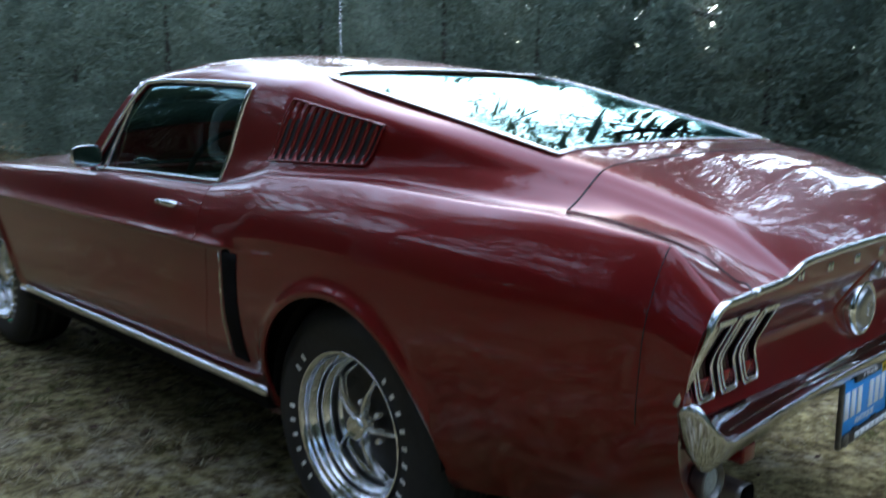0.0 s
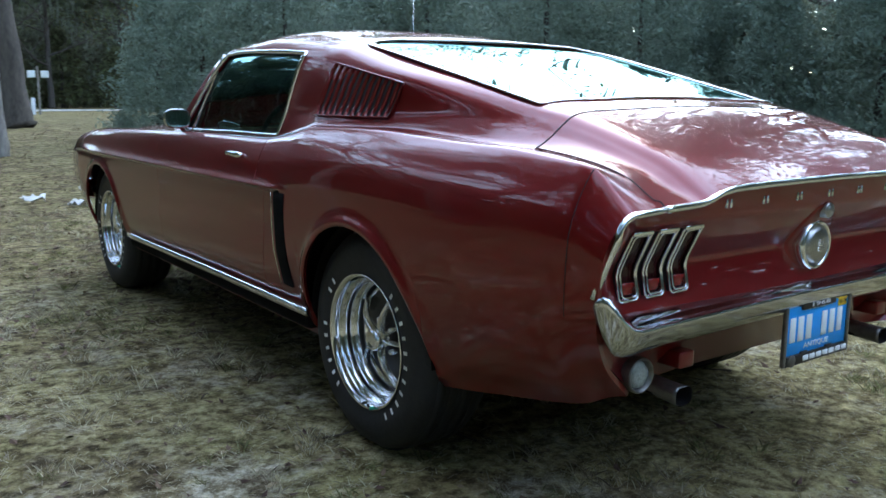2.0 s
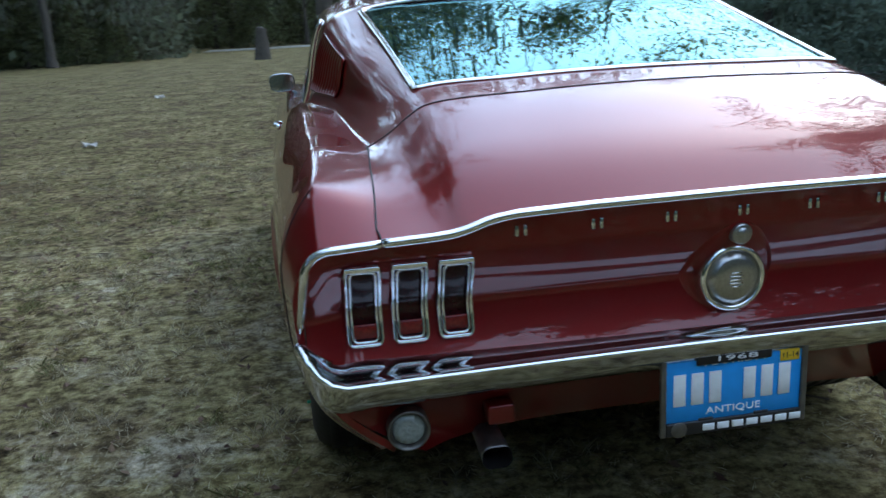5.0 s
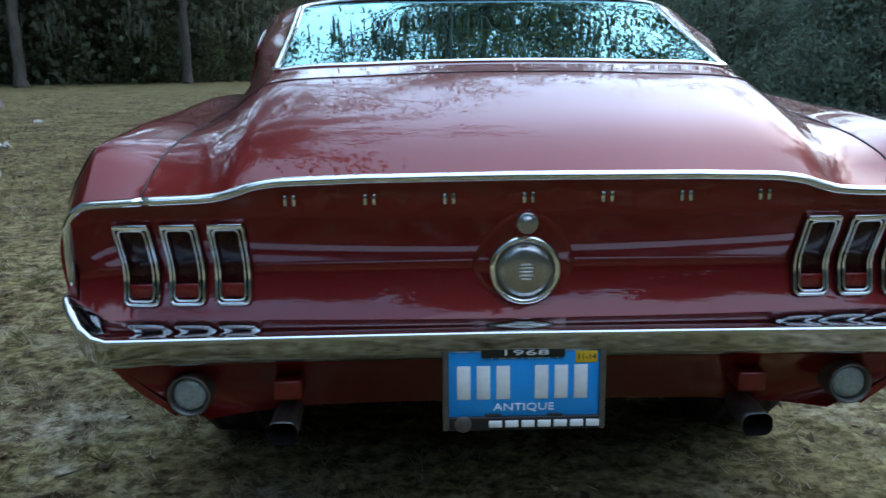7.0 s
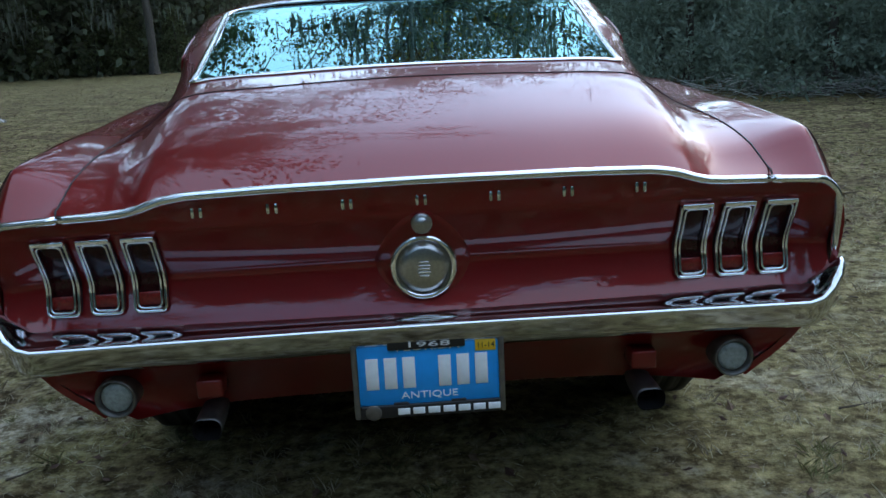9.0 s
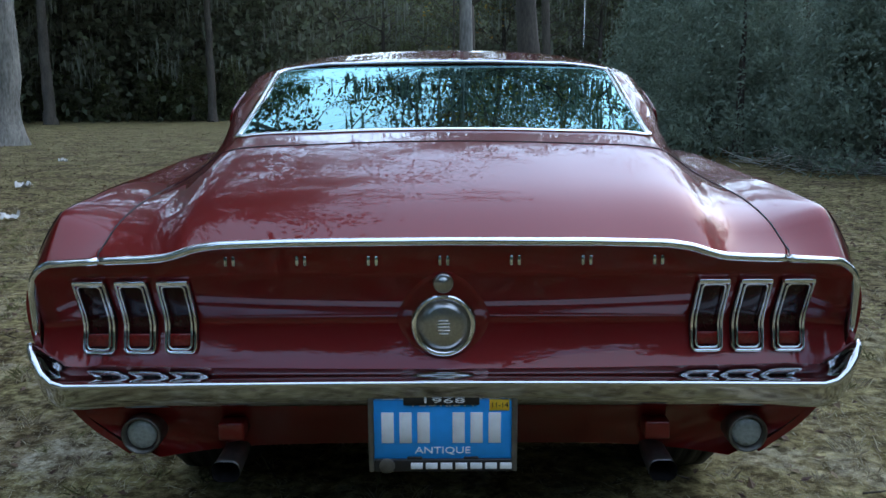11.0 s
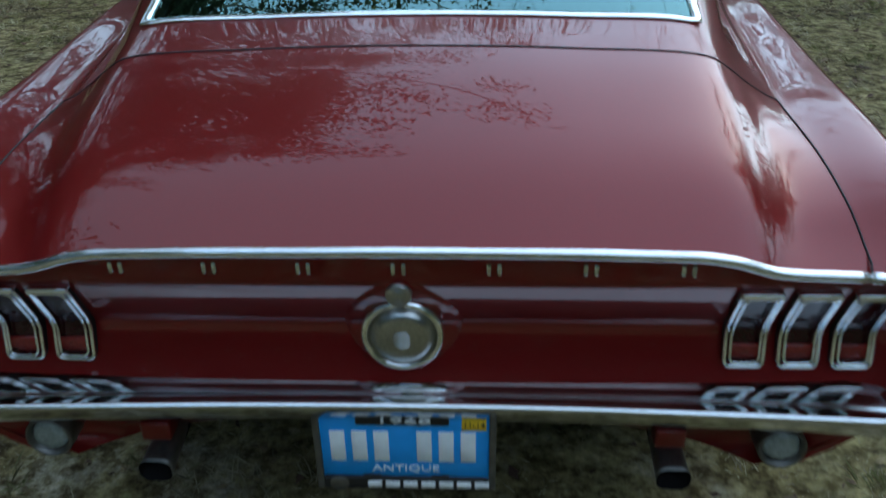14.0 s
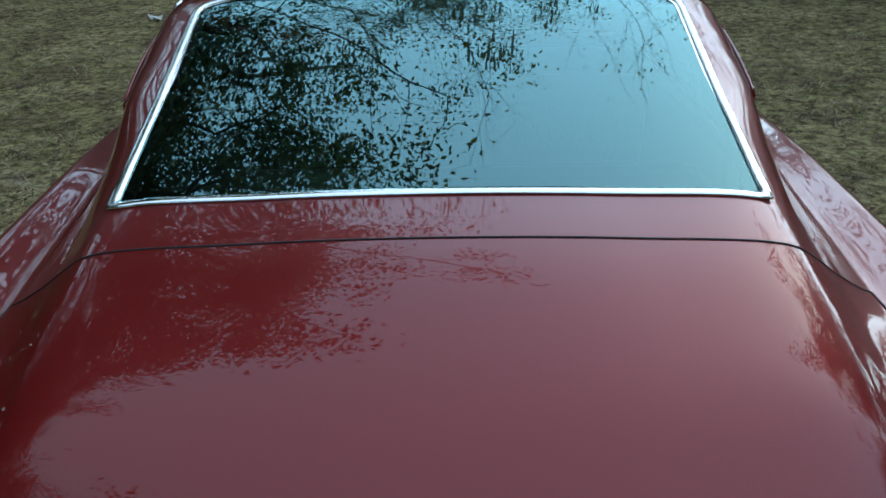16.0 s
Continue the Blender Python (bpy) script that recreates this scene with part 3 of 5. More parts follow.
ring, inner = around(edge_rows), around(rear_rows)
inner = [(x * .975, 1.04 + (y - 1.04) * .978, z + .001) for x, y, z in inner]
n = len(ring)
raw("window_reveal", ring + inner, [(k, (k + 1) % n, n + (k + 1) % n, n + k) for k in range(n)], CHROME, car)
raw("window_trim", *sweep(ring, .0045, closed=True, flat=2.3, up=(0, -.2, 1)), CHROME, car, "bright chrome rear window moulding")
for s in (-1, 1):
    rows = [[(s * (shell[j][i][0] - .012), shell[j][i][1], shell[j][i][2]) for i in range(U_BELT, U_RAIL + 1)] for j in range(J_WIN, J_PIL + 1)]
    glass_sheet("side_window", rows, car, "tinted door glass")
    loop = [shell[J_WIN][i] for i in range(U_BELT, U_RAIL)] + [shell[j][U_RAIL] for j in range(J_WIN, J_PIL)] + [shell[J_PIL][i] for i in range(U_RAIL, U_BELT - 1, -1)]
    raw("drip_rail", *sweep([(s * (x + .004), y, z) for x, y, z in loop], .009, flat=.8), CHROME, car, "chrome window frame")
    belt = [shell[j][U_BELT] for j in range(J_WIN, J_PIL + 1)]
    raw("belt_seal", *sweep([(s * (x - .002), y, z + .004) for x, y, z in belt], .009), CHROME_DULL, car)
    bar = [(s * (.772 - .105 * t), 2.675 - .15 * t, .933 + .335 * t) for t in np.linspace(0, 1, 8)]
    raw("vent_bar", *sweep(bar, .008), CHROME_DULL, car, "vent window divider")
top = mirrored(shell[-1], U_RAIL, U_MID)
base = [(x * 1.16, 3.05 - (x / .64) ** 2 * .10, .932) for x, _, _ in top]
glass_sheet("windscreen", [[tuple(np.array(a) * (1 - t) + np.array(b) * t) for a, b in zip(top, base)] for t in np.linspace(0, 1, 8)], car, "tinted windscreen")


# dark gap round the trunk lid
gap = [shell[j][U_BELT] for j in range(1, J_LID + 1)]
across = [(x, y, z + .0005) for x, y, z in mirrored(shell[J_LID], U_BELT, U_MID)]
foot = [(.693, -.036, .862), (.695, -.022, .876)]
gap = [(-x, y, z) for x, y, z in foot] + [(-x, y, z + .0005) for x, y, z in gap] + across[1:-1] + [(x, y, z + .0005) for x, y, z in gap[::-1]] + foot[::-1]
raw("lid_gap", *sweep(gap, .0019, sides=6), BLACK, car)


# quarter louvres
def side_x(y, z):
    c = section(y)
    best = min(range(U_BELT, U_EDGE), key=lambda i: abs(c[i][2] - z))
    i = best if c[best][2] <= z else best - 1
    a, b = c[i], c[i + 1]
    t = 0 if abs(b[2] - a[2]) < 1e-6 else (z - a[2]) / (b[2] - a[2])
    return a[0] + (b[0] - a[0]) * t


def louvre(s):
    front_lo, front_hi, rear_lo, rear_hi = (1.520, 1.030), (1.470, 1.206), (1.134, 1.030), (1.084, 1.136)
    n = 12
    base = thing("louvre_panel", "", "")
    base.parent = car
    for key in ("label", "category", "kind", "group"):
        if key in base:
            del base[key]
    base["label"] = "ribbed red quarter louvre with dark slots"
    def at(f, g):
        lo = (front_lo[0] + (rear_lo[0] - front_lo[0]) * f, front_lo[1])
        hi = (front_hi[0] + (rear_hi[0] - front_hi[0]) * f, front_hi[1] + (rear_hi[1] - front_hi[1]) * f)
        return lo[0] + (hi[0] - lo[0]) * g, lo[1] + (hi[1] - lo[1]) * g
    def surf(f, g, out):
        y, z = at(f, g)
        return (s * (side_x(y, z) + out), y, z)
    rows = [[surf(f, g, .0025) for g in np.linspace(0, 1, 7)] for f in np.linspace(0, 1, 10)]
    verts = [p for r in rows for p in r]
    faces = [(a * 7 + b, a * 7 + b + 1, (a + 1) * 7 + b + 1, (a + 1) * 7 + b) for a in range(9) for b in range(6)]
    raw("louvre_back", verts, faces, BLACK, base)
    for k in range(n):
        f0, f1 = (k + .12) / n, (k + .55) / n
        v, fa = [], []
        gs = np.linspace(.02, .98, 6)
        for g in gs:
            v += [surf(f0, g, .003), surf(f0 + .012, g, .011), surf(f1, g, .006), surf(f1, g, .003)]
        for a in range(5):
            for b in range(3):
                fa.append((a * 4 + b, a * 4 + b + 1, (a + 1) * 4 + b + 1, (a + 1) * 4 + b))
        fa += [(0, 1, 2, 3), (20, 23, 22, 21)]
        raw("slat", v, fa, PAINT, base)
    outline = [surf(f, 0, .006) for f in np.linspace(0, 1, 8)] + [surf(1, g, .006) for g in np.linspace(.1, .9, 5)] + [surf(f, 1, .006) for f in np.linspace(1, 0, 8)] + [surf(0, g, .006) for g in np.linspace(.9, .1, 5)]
    raw("louvre_frame", *sweep(outline, .0035, closed=True), PAINT, base)


louvre(1)
louvre(-1)


# tail panel: sunk, with a crease across the middle
def tail_y(z):
    """Upright under the lid, overhanging down to the crease, coving back below it."""
    d = .714 - z
    up, low, soft = -.62 * d - .44 * max(0, z - .822), .25 * d + 1.9 * d * abs(d), .003
    return .066 - soft * math.log(math.exp(up / soft) + math.exp(low / soft))


def tail_top(x):
    x = abs(x)
    return float(np.interp(x, [0, .30, .45, .498, .53, .561, .60, .695, .78, .81, .838], [.889, .887, .883, .876, .865, .857, .854, .851, .848, .838, .80]))


def build_tail():
    xs = .838 * np.sin(np.linspace(-math.pi / 2, math.pi / 2, 120))
    vs = np.linspace(0, 1, 34)
    rows = []
    for x in xs:
        zt = tail_top(x)
        rows.append([(x, tail_y(.612 + (zt - .612) * v) - .040 * smooth(.735, .838, abs(x)), .612 + (zt - .612) * v) for v in vs])
    m = len(vs)
    verts = [p for r in rows for p in r]
    faces = [(a * m + b, (a + 1) * m + b, (a + 1) * m + b + 1, a * m + b + 1) for a in range(len(xs) - 1) for b in range(m - 1)]
    raw("tail_panel", verts, faces, PAINT, car, "sunken dark red tail panel")
    # lower valance under the bumper, narrowing towards the ground
    vs2 = np.linspace(0, 1, 14)
    us = np.linspace(-1, 1, 71)
    rows = []
    for u in us:
        col = []
        for v in vs2:
            z = .370 + .270 * v
            w = float(np.interp(z, [.352, .412, .455, .495, .55, .60, .64], [.600, .688, .740, .778, .815, .836, .846]))
            k = abs(u) ** 5
            inner = .060 + 1.15 * max(0, .530 - z)
            col.append((u * w, (1 - k) * inner + k * (.21 * (.85 - z) - .027), z + .030 * k * (1 - v)))
        rows.append(col)
    m = len(vs2)
    verts = [p for r in rows for p in r]
    faces = [(a * m + b, (a + 1) * m + b, (a + 1) * m + b + 1, a * m + b + 1) for a in range(len(us) - 1) for b in range(m - 1)]
    raw("rear_valance", verts, faces, PAINT, car)


build_tail()

# bright moulding round the tail
lid = [(x, -.036, tail_top(x) + .008) for x in np.linspace(-.6915, .6915, 90)]
raw("lid_moulding", *sweep(lid, .0088, flat=.9), CHROME, car, "bright lip moulding on the trunk lid")
for s in (-1, 1):
    side = [(s * .693, -.036, .859)] + [(s * x, -.035, .858 - .004 * (x - .7) / .08) for x in np.linspace(.71, .78, 5)]
    side += [(s * (.78 + .052 * math.sin(a)), -.034 + .004 * math.sin(a), .804 + .05 * math.cos(a)) for a in np.linspace(.2, 1.5, 9)]
    side += [(s * (.834 + .018 * t), -.028 + .050 * t, .799 - .125 * t) for t in np.linspace(.05, 1, 6)]
    raw("side_moulding", *sweep(side, .0092, flat=.9, up=(0, -1, 0)), CHROME, car, "bright moulding round the tail corner")
for k in range(7):
    x = -.4350 + k * .1455
    emblem = part("emblem", box_bm(x - .0115, x - .0045, tail_y(.853) - .004, tail_y(.853) + .012, .843, .864, .0015, 1), CHROME_DULL, car, "small chrome emblem of plain bars")
    part("emblem_bar", box_bm(x + .0045, x + .0115, tail_y(.853) - .004, tail_y(.853) + .012, .843, .864, .0015, 1), CHROME_DULL, emblem)


# tail lamps
def rounded(x0, x1, z0, z1, r, n=4):
    pts = []
    for cx, cz, a0 in ((x1 - r, z1 - r, 0), (x0 + r, z1 - r, 90), (x0 + r, z0 + r, 180), (x1 - r, z0 + r, 270)):
        for k in range(n + 1):
            a = radians(a0 + 90 * k / n)
            pts.append((cx + r * math.cos(a), cz + r * math.sin(a)))
    out = []
    for (ax, az), (bx, bz) in zip(pts, pts[1:] + pts[:1]):
        d = math.hypot(bx - ax, bz - az)
        k = max(1, int(d / .02))
        out += [(ax + (bx - ax) * t / k, az + (bz - az) * t / k) for t in range(k)]
    return out


def lamp_y(z):
    return float(np.interp(z, [.60, .655, .712, .722, .83], [.036, .046, .060, .058, -.004]))


for s in (-1, 1):
    for k in range(3):
        cx = s * (.729 - .0865 * k)
        x0, x1 = cx - .034, cx + .034
        lamp = new("tail_lamp")
        lamp.parent = car
        lamp["label"] = "bent chrome-framed tail lamp"
        for inset, r, out in ((.003, .0038, .013), (.0105, .0026, .017)):
            loop = [(x, lamp_y(z) - out, z) for x, z in rounded(x0 + inset, x1 - inset, .648 + inset, .812 - inset, .010)]
            raw("bezel", *sweep(loop, r, closed=True, sides=8, up=(0, 1, 0)), CHROME, lamp)
        for z0, z1 in ((.802, .812),):
            part("bezel_cap", box_bm(x0 + .002, x1 - .002, lamp_y(z0) - .021, lamp_y(z0) + .006, z0, z1, .002), CHROME, lamp)
        zs = np.linspace(.655, .806, 12)
        v = []
        for z in zs:
            v += [(x0 + .006, lamp_y(z) - .006, z), (cx, lamp_y(z) - .010, z), (x1 - .006, lamp_y(z) - .006, z)]
        raw("lens", v, [(a * 3 + b, a * 3 + b + 1, (a + 1) * 3 + b + 1, (a + 1) * 3 + b) for a in range(11) for b in range(2)], LENS_RED, lamp, "dark red lens")
        part("reflector", box_bm(x0 + .009, x1 - .009, lamp_y(.676) - .013, lamp_y(.676) - .004, .662, .690, .002, 1), LENS_BRIGHT, lamp, "brighter red reflector strip")
        v = []
        for z in zs:
            v += [(x0, lamp_y(z) + .012, z), (x0 + .002, lamp_y(z) - .012, z), (x1 - .002, lamp_y(z) - .012, z), (x1, lamp_y(z) + .012, z)]
        raw("lamp_housing", v, [(a * 4 + b, a * 4 + b + 1, (a + 1) * 4 + b + 1, (a + 1) * 4 + b) for a in range(11) for b in (0, 2)], BLACK, lamp)

# fuel cap on its raised pad, and the lock above it
pad = []
for t in np.linspace(0, 2 * math.pi, 48, endpoint=False):
    c, d = math.cos(t), math.sin(t)
    w = .098 + (.0 if d < 0 else -.03 * d)
    pad.append((w * c, .725 + (.105 if d > 0 else .085) * d))
v, f = [], []
for ring_i, (k, out) in enumerate(((1.05, -.004), (.97, .003), (.87, .006), (.3, .007))):
    v += [(x * k, tail_y(.729 + (z - .729) * k) - out, .729 + (z - .729) * k) for x, z in pad]
for ring_i in range(3):
    for k in range(48):
        l = (k + 1) % 48
        f.append((ring_i * 48 + k, ring_i * 48 + l, ring_i * 48 + 48 + l, ring_i * 48 + 48 + k))
f.append(tuple(3 * 48 + k for k in range(48)))
raw("cap_pad", v, f, PAINT, car)
cap = raw("fuel_cap", *lathe([(-.034, .066), (-.018, .069), (.0, .070), (.012, .068), (.018, .062), (.014, .056), (.006, .0545)], 48, "y", (0, .036, .709), -1), CHROME, car, "chrome-ringed spun metal fuel cap")
raw("cap_face", *lathe([(.006, .0545), (.010, .053), (.020, .048), (.024, .040), (.026, .02), (.0265, 0.0001)], 48, "y", (0, .036, .709), -1), ALUMINIUM, cap, "brushed round face")
for dz, w in ((.014, .022), (.007, .028), (.0, .026), (-.007, .028), (-.014, .020)):
    part("cap_crest", box_bm(-w / 2, w / 2, -.029 + .036, -.024 + .036, .709 + dz - .0018, .709 + dz + .0018, .0008, 1), CHROME_DULL, cap)
raw("lid_lock", *lathe([(-.02, .021), (.012, .021), (.017, .018), (.015, .014), (.018, .012), (.019, .0001)], 28, "y", (0, .004, .806), -1), ALUMINIUM, car, "round chrome lid lock")


# bumpers
def bumper(name, path, sec, label):
    """path: (x, y, outward x, outward y, top z, foot z); sec: (depth inward, height share)."""
    v, f = [], []
    n = len(sec)
    for x, y, ox, oy, zt, zf in path:
        k = 1 - .25 * smooth(.68, .86, abs(x))
        rise = max(0, zt - .607)
        for i, (d, h) in enumerate(sec):
            z = zt + (.018, .013, .006)[i] - rise * (.85, .45, .10)[i] if i < 3 else zf + (zt - zf) * h
            v.append((x - ox * d * k, y - oy * d * k, z))
    for a in range(len(path) - 1):
        for b in range(n - 1):
            f.append((a * n + b, (a + 1) * n + b, (a + 1) * n + b + 1, a * n + b + 1))
    f.append(tuple(range(n)))
    f.append(tuple((len(path) - 1) * n + b for b in range(n))[::-1])
    return raw(name, v, f, CHROME_AGED, car, label)


half = [(.860, .014, 1, 0, .668, .576), (.863, .000, 1, 0, .676, .566), (.862, -.016, .97, -.2, .682, .557), (.855, -.033, .85, -.5, .677, .550)]
half += [(.843, -.046, .7, -.7, .657, .545), (.823, -.056, .5, -.87, .632, .541), (.800, -.061, .25, -.97, .614, .539), (.775, -.061, .08, -1, .607, .537)]
for x in list(np.linspace(.74, .24, 11)) + [.205, .19, .175, .16, .15, .10, .05, 0]:
    half.append((x, -.031 - .030 * (x / .77) ** 2, 0, -1, .602 + .005 * (x / .77) ** 2, .533 + .003 * (x / .77) ** 2))
path = [(-x, y, -ox, oy, zt, zf) for x, y, ox, oy, zt, zf in half] + [p for p in half[::-1][1:]]
SEC = [(.090, 1.5), (.05, 1.5), (.027, 1.5), (.019, 1.02), (.010, 1.035), (.003, 1.0), (0, .93), (.003, .84), (.010, .68), (.020, .45), (.033, .22), (.048, .06), (.064, 0), (.084, .02)]
bumper("rear_bumper", path, SEC, "wraparound chrome rear bumper with bright edge")
fpath = [(-.83, 4.47, -1, 0, .56, .465), (-.855, 4.62, -.9, .4, .56, .465), (-.815, 4.73, -.5, .85, .56, .465), (-.6, 4.78, 0, 1, .56, .465), (0, 4.81, 0, 1, .56, .465)]
fpath = fpath + [(-x, y, -ox, oy, zt, zf) for x, y, ox, oy, zt, zf in fpath[::-1][1:]]
bumper("front_bumper", fpath, [(d * .8, h) for d, h in SEC], "chrome front bumper")

# licence plate with its steel frame
plate = part("licence_plate", box_bm(-.1525, .1475, -0.0020, 0.0010, 0.4040, 0.5580, .001, 1), PLATE_BLUE, car, "blue metal number plate with white bars")
PX = -.0025
for x0, x1, z0, z1 in ((-.160, -.148, 0.3960, 0.5640), (.143, .155, 0.3960, 0.5640)):
    part("plate_frame", box_bm(x0, x1, -0.0090, 0.0040, z0, z1, .003), PLATE_STEEL, plate)
part("plate_frame", box_bm(-.148, .143, -0.0090, 0.0040, 0.3960, 0.4240, .003), BLACK_ENAMEL, plate, "black lower frame band")
part("plate_frame", box_bm(-.085, .075, -0.0090, 0.0040, 0.5440, 0.5700, .003), BLACK_ENAMEL, plate, "black upper frame band")
for dx in (-.060, .060):
    part("frame_tab", box_bm(PX + dx - .016, PX + dx + .016, -0.0080, -0.0025, 0.4220, 0.4290, .002), BLACK_ENAMEL, plate)
for x in (-.119, -.081, -.043, .031, .069, .107):
    part("plate_bar", box_bm(x - .013, x + .013, -0.0042, -0.0018, 0.4590, 0.5270, .0006, 1), PLATE_WHITE, plate)
text_mesh("plate_word", "ANTIQUE", .021, PLATE_WHITE, Matrix.Translation((PX, -0.0030, 0.4420)) @ Euler((radians(90), 0, 0)).to_matrix().to_4x4(), plate, width=.118)
text_mesh("plate_word", "FLORIDA", .021, PLATE_WHITE, Matrix.Translation((PX, -0.0030, 0.5470)) @ Euler((radians(90), 0, 0)).to_matrix().to_4x4(), plate, width=.130)
text_mesh("plate_year", "1968", .015, PLATE_WHITE, Matrix.Translation((PX, -0.0098, 0.5545)) @ Euler((radians(90), 0, 0)).to_matrix().to_4x4(), plate, width=.085)
part("sticker", box_bm(.096, .138, -0.0040, -0.0020, 0.5310, 0.5570, .0006, 1), STICKER, plate, "yellow registration sticker")
text_mesh("sticker_date", "11-14", .016, BLACK_ENAMEL, Matrix.Translation((.117, -0.0045, 0.5430)) @ Euler((radians(90), 0, 0)).to_matrix().to_4x4(), plate, width=.034)
for k in range(7):
    x = -.058 + .0315 * k
    part("frame_bar", box_bm(x - .0125, x + .0125, -0.0115, -0.0085, 0.4030, 0.4170, .0008, 1), PLATE_WHITE, plate)
raw("frame_badge", *lathe([(0, .0001), (.0012, .016), (0, .017)], 24, "y", (-.121, -0.0092, 0.4100), -1), PLATE_STEEL, plate)

# reversing lamps and exhausts
for s in (-1, 1):
    rl = raw("reversing_lamp", *lathe([(-.12, .040), (-.015, .043), (.006, .043), (.011, .041), (.010, .038), (-.004, .0335)], 36, "y", (s * .659, .056, .459), -1), PLATE_STEEL, car, "round metal-ringed reversing lamp")
    raw("lens", *lathe([(-.004, .033), (.003, .029), (.006, .017), (.0068, .0001)], 36, "y", (s * .659, .056, .459), -1), LENS_CLEAR, rl, "clear ribbed lens")
    prof = rounded(-.030, .030, -.023, .023, .018, 5)
    v, f = [], []
    for y, k, dz in ((.55, .8, .01), (.16, .9, .006), (.03, 1.0, 0), (.012, 1.04, 0), (.013, .985, 0), (.34, .80, .010)):
        v += [(s * .482 + x * k, y + .050, .369 + z * k + dz) for x, z in prof]
    n = len(prof)
    for a in range(5):
        for k in range(n):
            l = (k + 1) % n
            f.append((a * n + k, a * n + l, (a + 1) * n + l, (a + 1) * n + k))
    f.append(tuple(5 * n + k for k in range(n)))
    tip = raw("exhaust_tip", v, f, PLATE_STEEL, car, "dark oval exhaust tip with sooty mouth")
    tip.data.materials.append(UNDER)
    for p in tip.data.polygons:
        p.material_index = 1 if p.index >= 3 * n else 0

for s in (-1, 1):
    part("exhaust_hanger", box_bm(s * .468 - .028, s * .468 + .028, .07, .16, .438, .480, .006), PAINT, car, "small dark red bracket over the exhaust")

# seams of the quarter end caps
for s in (-1, 1):
    c = section(.085)
    line = [(s * (x + .0006), y, z + .0004) for x, y, z in c[NLOW - 6:NLOW + 2 * NSEG + 1]]
    raw("end_cap_seam", *sweep(line, .0010, sides=5), BLACK, car)

# sills, scoop ornaments, mirror, antenna
for s in (-1, 1):
    rail = [(s * .866, y, .371 - .006 * smooth(2, 3.3, y)) for y in np.linspace(1.40, 3.48, 30)]
    raw("rocker_moulding", *sweep(rail, [.016] * 30, flat=.7), CHROME, car, "bright sill moulding")
    part("sill", box_bm(min(s * .70, s * .850), max(s * .70, s * .850), 1.42, 3.52, .30, .36, .02), UNDER, car)
    zs = np.linspace(.440, .768, 12)
    xs = np.interp(zs, [.36, .46, .565, .66, .748, .78], [.846, .872, .894, .899, .900, .8985])
    v = []
    for x, z in zip(xs, zs):
        v += [(s * (x - .03), 1.485, z), (s * (x + .0035), 1.487, z), (s * (x + .0045), 1.492, z), (s * (x + .002), 1.560, z), (s * (x - .004), 1.572, z), (s * (x - .045), 1.574, z)]
    f = [(a * 6 + b, a * 6 + b + 1, a * 6 + b + 7, a * 6 + b + 6) for a in range(11) for b in range(5)] + [tuple(range(6)), tuple(66 + k for k in range(6))]
    orn = raw("scoop_ornament", v, f, UNDER, car, "dark scoop insert with bright edge")
    raw("ornament_edge", *sweep([(s * (x + .003), 1.573, z) for x, z in zip(xs, zs)], .0022), CHROME_DULL, orn)

mir = new("door_mirror")
mir.parent = car
mir["label"] = "round-backed chrome door mirror"
def mirror_ring(y, w, h, n=28):
    """A rounded oblong, squarer than an ellipse."""
    pts = []
    for k in range(n):
        c, d = math.cos(2 * math.pi * k / n), math.sin(2 * math.pi * k / n)
        pts.append((-.862 + math.copysign(abs(c) ** .6, c) * w, y, .992 + math.copysign(abs(d) ** .6, d) * h))
    return pts


rings = [mirror_ring(2.665, .012, .010), mirror_ring(2.660, .034, .026), mirror_ring(2.640, .052, .038), mirror_ring(2.612, .058, .042), mirror_ring(2.604, .057, .041), mirror_ring(2.606, .051, .036)]
mv = [p for r in rings for p in r]
mf = [(a * 28 + k, a * 28 + (k + 1) % 28, a * 28 + 28 + (k + 1) % 28, a * 28 + 28 + k) for a in range(5) for k in range(28)] + [tuple(range(28))[::-1]]
raw("mirror_shell", mv, mf, CHROME_DULL, mir)
raw("mirror_glass", mirror_ring(2.607, .051, .036), [tuple(range(28))], CHROME, mir, "mirror face")
raw("mirror_stem", *sweep([(-.800, 2.67, .925), (-.812, 2.665, .938), (-.832, 2.652, .955), (-.848, 2.64, .972)], [.024, .015, .012, .012]), CHROME_DULL, mir)
raw("antenna", *sweep([(.76, 3.2, .88), (.76, 3.2, .93), (.762, 3.195, 1.35), (.765, 3.19, 1.78)], [.012, .0035, .0025, .0015], sides=6), CHROME_DULL, car, "thin whip antenna")


